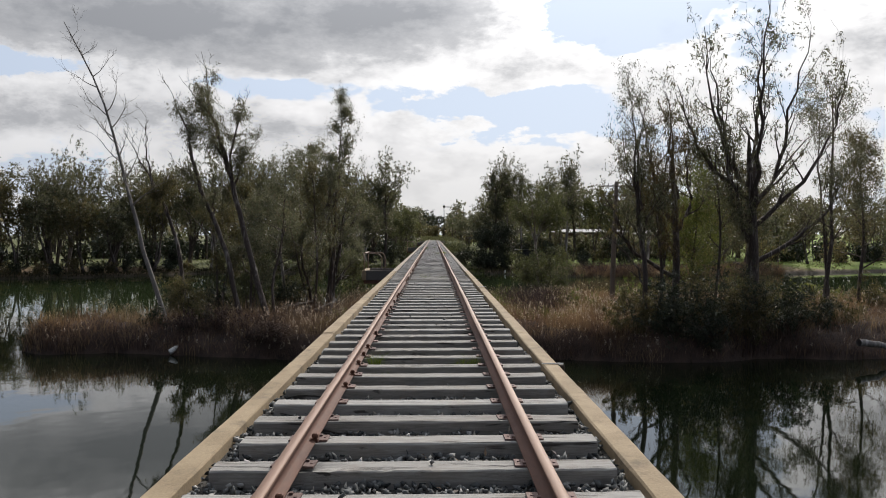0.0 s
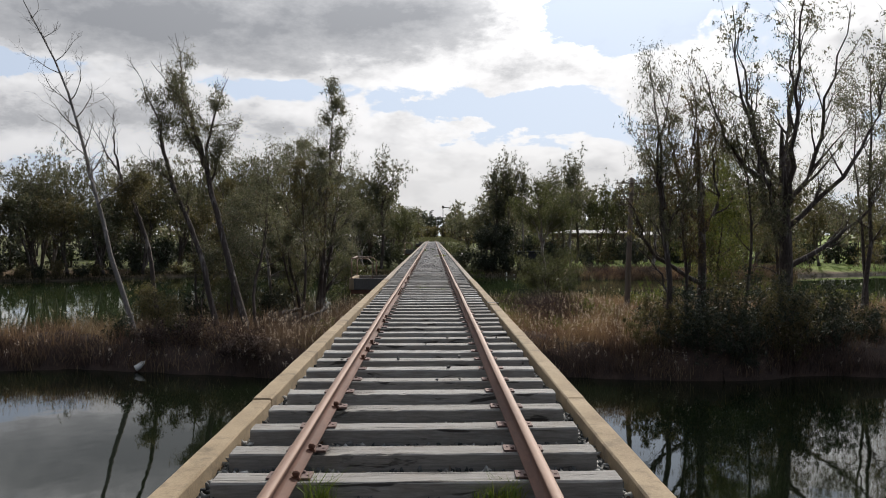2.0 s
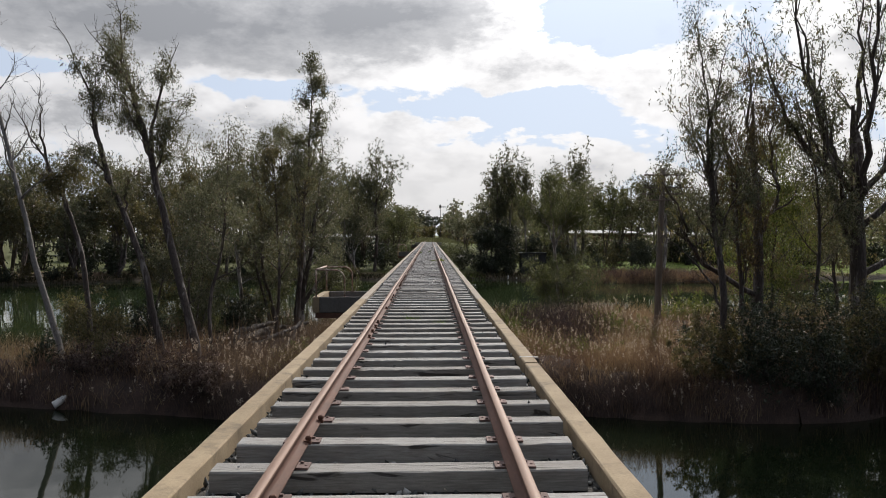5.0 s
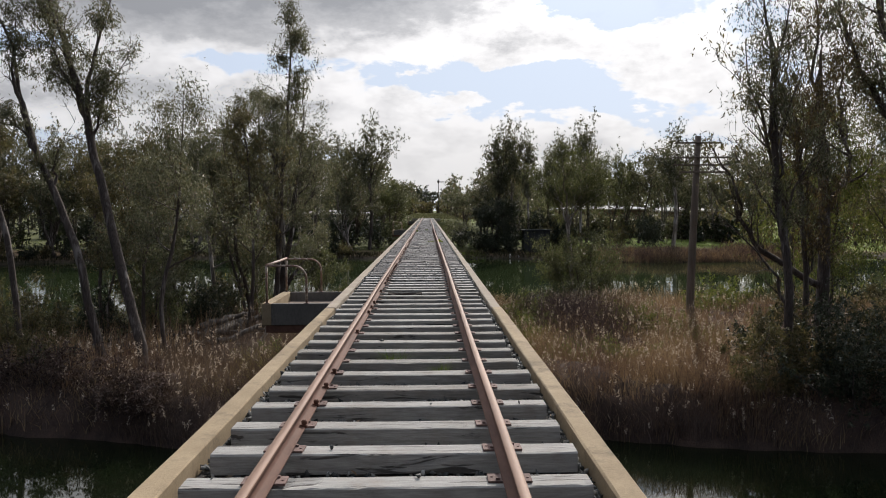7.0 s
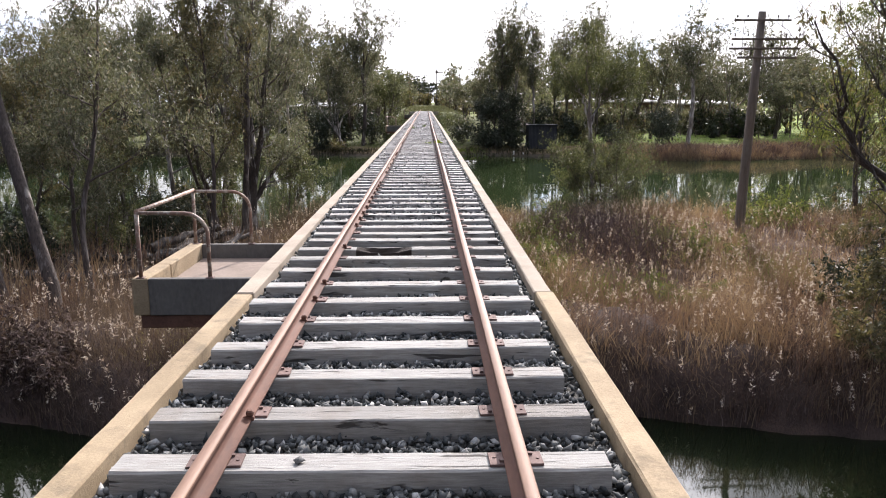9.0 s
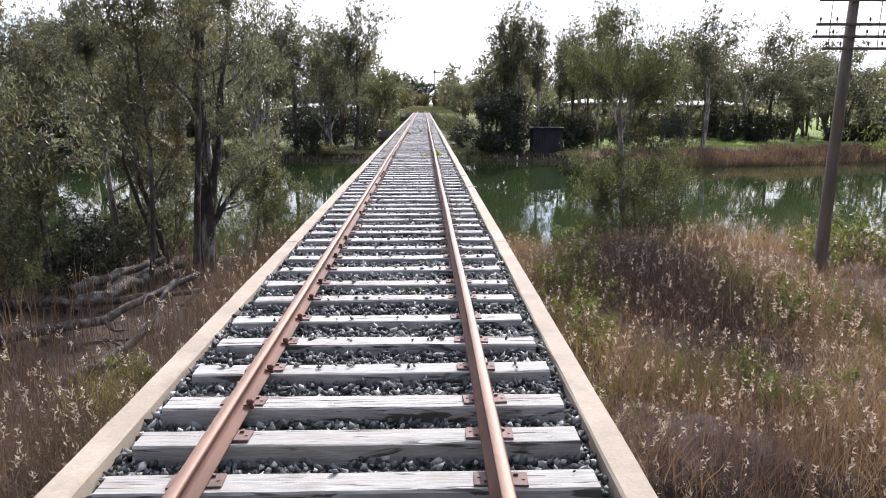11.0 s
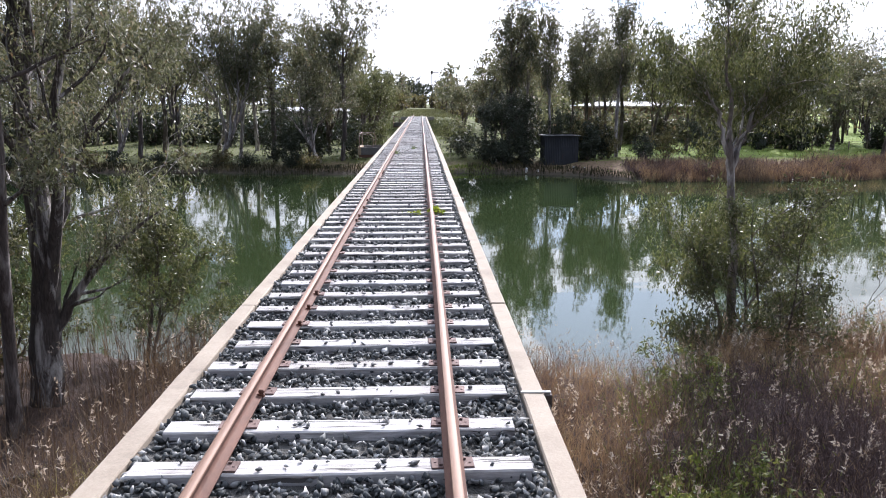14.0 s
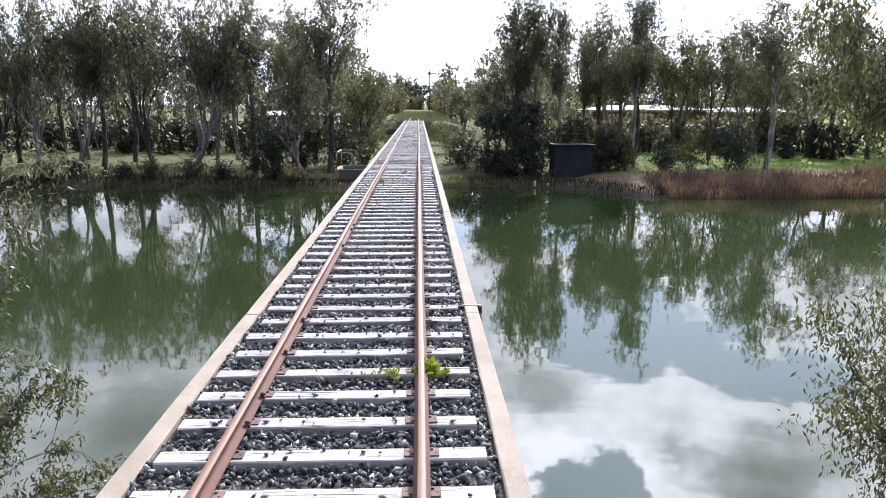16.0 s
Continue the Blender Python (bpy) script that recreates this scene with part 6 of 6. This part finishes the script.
for k, (x, y, h, w, mat) in enumerate(((-14.4, 136.2, 5.2, 2.8, LEAF_DARK), (-16.9, 137.2, 4.2, 2.2, LEAF_DARK), (-7.6, 138.5, 3.8, 2.4, LEAF_DARK), (-5.2, 141.0, 4.6, 2.2, LEAF_WILLOW), (-5.4, 146.0, 5.0, 2.4, LEAF_WILLOW), (-12.0, 139, 3.0, 2.0, LEAF_DARK), (8.2, 136.8, 4.0, 2.6, LEAF_DARK), (10.4, 135.4, 3.6, 2.4, LEAF_DARK), (6.0, 139.5, 3.6, 2.4, LEAF_DARK), (5.4, 147.0, 4.0, 2.2, LEAF_WILLOW),
                                        (13.0, 137.0, 2.6, 2.0, LEAF_DARK), (20.2, 138, 3.6, 2.2, LEAF_OLIVE), (23.0, 136, 3.4, 2.2, LEAF_OLIVE), (26.5, 134.0, 3.0, 2.2, LEAF_DARK), (33.0, 133.5, 6.2, 3.3, LEAF_DARK), (35.6, 135.6, 4.8, 2.6, LEAF_DARK), (30.4, 137, 3.4, 2.4, LEAF_OLIVE), (5.4, 160, 4.6, 2.4, LEAF_WILLOW), (-6.4, 174, 5.6, 3.0, LEAF_WILLOW), (6.8, 180, 3.8, 2.2, LEAF_GREY), (-6.6, 186, 4.2, 2.2, LEAF_WILLOW), (21.4, 137.0, 6.0, 2.2, LEAF_OLIVE))):
    bush((x, y), 200 + k, h, w, 1600 if h < 5 else 4200, 0.32 if h < 5 else 0.26, mat, "thick shrub on the far bank", "shrubs on the far bank")


for k, (x, y, h, w) in enumerate(((16.8, 138.0, 6.6, 2.8), (12.6, 135.6, 5.4, 2.0), (20.6, 135.4, 5.6, 2.1), (12.6, 133.4, 3.4, 1.7), (19.9, 133.6, 3.2, 1.8), (21.8, 134.6, 3.6, 2.0), (10.4, 134.2, 3.0, 1.8), (16.4, 137.4, 4.4, 2.2), (9.0, 135.4, 3.6, 1.9))):
    bush((x, y), 460 + k, h, w, 1800 if h < 5 else 4200, 0.28, LEAF_DARK, "dark shrub crowding a small iron shed", "shrubs on the far bank")


# ---- houses, shed, fence, mast ----
def house(m, long, deep, wall_h, roof_h, label, wall_mat, windows):
    t = thing("house", m, label, "house", "houses beyond the far bank")
    bm = bmesh.new()
    block(bm, (0, 0, -0.2), (long, deep, wall_h), 0.02)
    part("wall", bm, wall_mat, t)
    bm = bmesh.new()
    e = 0.7
    lo = [bm.verts.new(p) for p in ((-e, -e, wall_h), (long + e, -e, wall_h), (long + e, deep + e, wall_h), (-e, deep + e, wall_h))]
    hi = [bm.verts.new(p) for p in ((deep * 0.35, deep * 0.5, wall_h + roof_h), (long - deep * 0.35, deep * 0.5, wall_h + roof_h))]
    for f in ((lo[0], lo[1], hi[1], hi[0]), (lo[1], lo[2], hi[1]), (lo[2], lo[3], hi[0], hi[1]), (lo[3], lo[0], hi[0]), (lo[3], lo[2], lo[1], lo[0])):
        bm.faces.new(f)
    part("roof", bm, ROOF, t, "pale metal roof")
    bm = bmesh.new()
    block(bm, (-e - 0.03, -e - 0.06, wall_h - 0.22), (long + e + 0.03, -e + 0.02, wall_h + 0.05), 0.01)
    part("fascia", bm, CREAM, t, "cream fascia board")
    for x, w in windows:
        bm = bmesh.new()
        block(bm, (x - 0.07, -0.05, 0.95), (x + w + 0.07, 0.02, 2.12), 0.01)
        win = part("window", bm, WHITE, t)
        bm = bmesh.new()
        block(bm, (x, -0.062, 1.02), (x + w, -0.03, 2.05), 0.005)
        part("pane", bm, GLASS_DARK, win)
    bm = bmesh.new()
    block(bm, (long * 0.42, -0.05, 0.0), (long * 0.42 + 0.9, 0.02, 2.05), 0.01)
    part("door", bm, CREAM, t)
    return t


def on_bank(x, y):
    return pose(x, y, float(ground_z(x, y)), 0, 0, 0)


house(on_bank(27.5, 172) @ pose(0, 0, 0.6), 17.5, 9, 4.9, 0.7, "long low brick house with a pale metal roof", BRICK_WALL, ((1.2, 1.8), (4.4, 1.8), (10.2, 2.2), (14.0, 1.8)))
house(on_bank(47, 176) @ pose(0, 0, 0.4), 14, 8, 4.7, 0.7, "brick house with a pale roof among trees", BRICK_WALL, ((1.2, 1.8), (8.8, 1.8), (11.4, 1.4)))
house(on_bank(-26, 178) @ pose(0, 0, 0.3), 14, 8, 4.4, 0.7, "low house with a pale roof behind trees", CREAM, ((1.2, 1.6), (8.4, 2.0), (11.2, 1.4)))


def shed(m):
    t = thing("boat_shed", m, "small dark corrugated iron shed at the water's edge", "shed")
    w, d, h = 3.9, 3.2, 3.5
    for name, a, b in (("front_wall", (0, 0), (w, 0)), ("left_wall", (0, d), (0, 0)), ("right_wall", (w, 0), (w, d)), ("back_wall", (w, d), (0, d))):
        a, b = np.array(a), np.array(b)
        c = int(np.linalg.norm(b - a) / 0.05)
        s = np.linspace(0, 1, c)[:, None]
        out = np.array([b[1] - a[1], a[0] - b[0]]) / np.linalg.norm(b - a)
        line = a + (b - a) * s + out * (0.018 * np.sin(np.arange(c) * np.pi / 2))[:, None]
        v = np.concatenate([np.c_[line, np.full(c, -0.3)], np.c_[line, np.full(c, h)]])
        i = np.arange(c - 1)
        child(name, mesh_from(name, v, np.stack([i, i + 1, i + 1 + c, i + c], -1), SHEET), t)
    bm = bmesh.new()
    block(bm, (-0.2, -0.3, h), (w + 0.2, d + 0.2, h + 0.1), 0.02)
    part("roof", bm, SHEET, t, "flat dark roof sheet")
    bm = bmesh.new()
    block(bm, (2.0, -0.06, 0.0), (3.2, -0.025, 2.3), 0.01)
    part("door", bm, SHEET, t)
    return t


shed(pose(14.85, 133.2, -4.95, 0, 0, 0))
for x, y, h in ((12.4, 130.6, 0.7), (17.6, 130.0, 0.9), (18.8, 129.8, 0.8), (13.6, 130.2, 0.5)):
    t = thing("mooring_post", pose(x, y, WATER_Z), "short pale weathered mooring post in the water", "post", "posts at the far shore")
    v, f = tube([(0, 0, -1.2), (0.02, 0, 0), (0.05, 0, h)], [0.12, 0.11, 0.1], 8)
    child("shaft", mesh_from("shaft", v, [f, np.array([list(range(len(v) - 8, len(v)))])], WHITE, True), t)


def fence(x0, x1, y):
    t = thing("fence", pose(0, 0, 0), "low wire fence with timber posts on the grass", "fence")
    xs = np.arange(x0, x1, 2.6)
    for x in xs:
        z = float(ground_z(x, y))
        bm = bmesh.new()
        block(bm, (x - 0.06, y - 0.06, z - 0.3), (x + 0.06, y + 0.06, z + 1.15), 0.01)
        part("post", bm, POLE, t)
    for h in (0.45, 0.8, 1.1):
        v, f = tube([(x, y - 0.07, float(ground_z(x, y)) + h) for x in xs], np.full(len(xs), 0.012), 4)
        child("wire", mesh_from("wire", v, f, IRON), t)


fence(42, 80, 150.5)
t = thing("signal_mast", pose(4.75, 330, float(ground_z(4.75, 330))), "tall dark mast with a short horizontal arm beyond the bridge", "mast")
v, f = tube([(0, 0, -0.3), (0, 0, 6), (0, 0, 14.2)], [0.2, 0.17, 0.13], 10)
child("shaft", mesh_from("shaft", v, f, IRON, True), t)
bm = bmesh.new()
block(bm, (-0.5, -0.12, 12.9), (2.5, 0.0, 13.25), 0.03)
part("arm", bm, IRON, t)
bm = bmesh.new()
block(bm, (-0.45, -0.2, 12.7), (0.4, 0.14, 13.7), 0.04)
part("head_box", bm, IRON, t)


# ---- fallen timber and small growth ----
# dark log tone: the shade under the trees is put into the wood
BARK_LOG = bark("shaded fallen wood", (0.05, 0.043, 0.038), (0.12, 0.105, 0.095), (0.24, 0.22, 0.2), 0.52)


def log(points, radius, label, mat=BARK_LOG, seed=1, branches=3):
    r = np.random.default_rng(seed)
    p = np.array(points, float)
    s = np.linspace(0, 1, 12)
    u = np.linspace(0, 1, len(p))
    line = np.stack([np.interp(s, u, p[:, i]) for i in range(3)], -1) + r.normal(size=(12, 3)) * radius * 0.25
    at = line[0].copy()
    t = thing("fallen_log", pose(*at), label, "log", "fallen timber on the flat")
    pieces = [tube(line - at, radius * np.linspace(1, 0.45, 12), 9)]
    for _ in range(branches):
        j = int(r.integers(4, 11))
        w = r.normal(size=3) + np.array([0, 0, 0.8])
        bp, br = bough(r, line[j] - at, w / np.linalg.norm(w), r.uniform(0.6, 1.8), radius * 0.35, 5, 0.3, 0.25)
        pieces.append(tube(bp, br, 6))
    v, f = joined(pieces)
    child("trunk", mesh_from("trunk", v, f, mat, True), t)
    return t


log([(-15.2, 54.0, -4.6), (-11.5, 53.0, -4.5), (-8.6, 54.0, -4.2), (-6.8, 56.4, -3.5)], 0.2, "long curved grey fallen log among dark trees", seed=3)
log([(-13.6, 57.0, -4.6), (-10.0, 56.6, -4.4), (-6.4, 58.4, -4.3)], 0.17, "grey fallen log in the shade", seed=4)
log([(-8.4, 49.6, -4.7), (-7.2, 52.0, -4.3), (-6.9, 54.6, -3.2)], 0.16, "grey dead branch leaning on the ground", seed=5)
for k, (dx, dz) in enumerate(((0.0, 0.0), (-0.75, 0.05), (-0.3, 0.42))):
    log([(-10.9 + dx, 56.4 + k * 0.5, -4.62 + dz), (-10.1 + dx, 59.4, -4.5 + dz), (-9.2 + dx, 62.3 - k * 0.6, -4.4 + dz)], 0.3 - 0.04 * k, "thick pale grey fallen trunk stacked under the trees", seed=6 + k, branches=0)
log([(-14.9, 43.6, -5.25), (-14.4, 44.4, -5.0), (-14.0, 46.0, -4.8)], 0.16, "pale broken log end at the waterline", WHITE, seed=8, branches=0)
log([(23.2, 40.8, -4.4), (25.4, 41.4, -4.9), (28.0, 42.0, -5.0)], 0.2, "pale fallen log at the waterline", BARK_DEAD, seed=9)


def tuft(x, y, tall, count, mat, label, seed, group="grass tufts in the track"):
    r = np.random.default_rng(seed)
    at = np.stack([r.normal(0, 0.06, count), r.normal(0, 0.05, count), np.zeros(count)], -1)
    v, f, _ = blades(r, at, tall * r.uniform(0.5, 1.1, count), 0.0035 * r.uniform(0.7, 1.4, count), r.uniform(0, 1, count), 0.75)
    t = thing("grass_tuft", pose(x, y, float(ballast_top(y)) - 0.03), label, "grass", group)
    child("blades", mesh_from("blades", v, f, mat), t)


green = "small green grass tuft growing in the ballast"
for k, (x, y, tall, count) in enumerate(((-0.62, 9.75, 0.26, 90), (-0.45, 9.1, 0.14, 40), (0.62, 9.8, 0.22, 90), (0.5, 9.75, 0.18, 60), (-0.15, 28.3, 0.26, 110), (0.42, 27.6, 0.24, 110), (0.5, 28.35, 0.16, 60), (-0.35, 14.3, 0.12, 40), (0.1, 15.6, 0.12, 40), (0.3, 41.0, 0.1, 30), (-0.6, 84.0, 0.3, 120), (0.2, 88.0, 0.3, 120))):
    tuft(x, y, tall, count, GRASS, green, 300 + k)
BRIGHT = islands("bright weed leaf", [(0.0, (0.16, 0.21, 0.025)), (0.5, (0.28, 0.33, 0.04)), (1.0, (0.42, 0.43, 0.08))], 0.6, 0.3, 0.3)
t = thing("weed", pose(0.95, 62.9, -0.24), "bright yellow-green leafy weed beside the rail", "weed")
r = np.random.default_rng(5)
lv, lf = leaf_mesh(r, np.stack([r.normal(0, 0.09, 40), r.normal(0, 0.07, 40), r.uniform(0.04, 0.14, 40)], -1), 5, 0.03, 0.085, -0.2, 0.6)
child("leaves", mesh_from("leaves", lv, lf, BRIGHT), t)
t = thing("weed", pose(0.55, 62.9, -0.24), "small yellow-green weed inside the rail", "weed")
lv, lf = leaf_mesh(r, np.stack([r.normal(0, 0.09, 24), r.normal(0, 0.06, 24), r.uniform(0.02, 0.08, 24)], -1), 4, 0.03, 0.06, -0.2, 0.6)
child("leaves", mesh_from("leaves", lv, lf, BRIGHT), t)
# dry leaves caught between the sleepers at the first spans
count = 900
x, y = g.uniform(-1.45, 1.45, count), g.uniform(2, 27, count)
lv, lf = leaf_mesh(np.random.default_rng(6), np.stack([x, y, ballast_top(y) + 0.012], -1), 1, 0.01, 0.06, 0.0, 0.3)
tagged(new("leaf_litter", mesh_from("leaf_litter", lv, lf, LITTER)), "dry curled leaves caught between the sleepers", "leaves", kind="stuff")
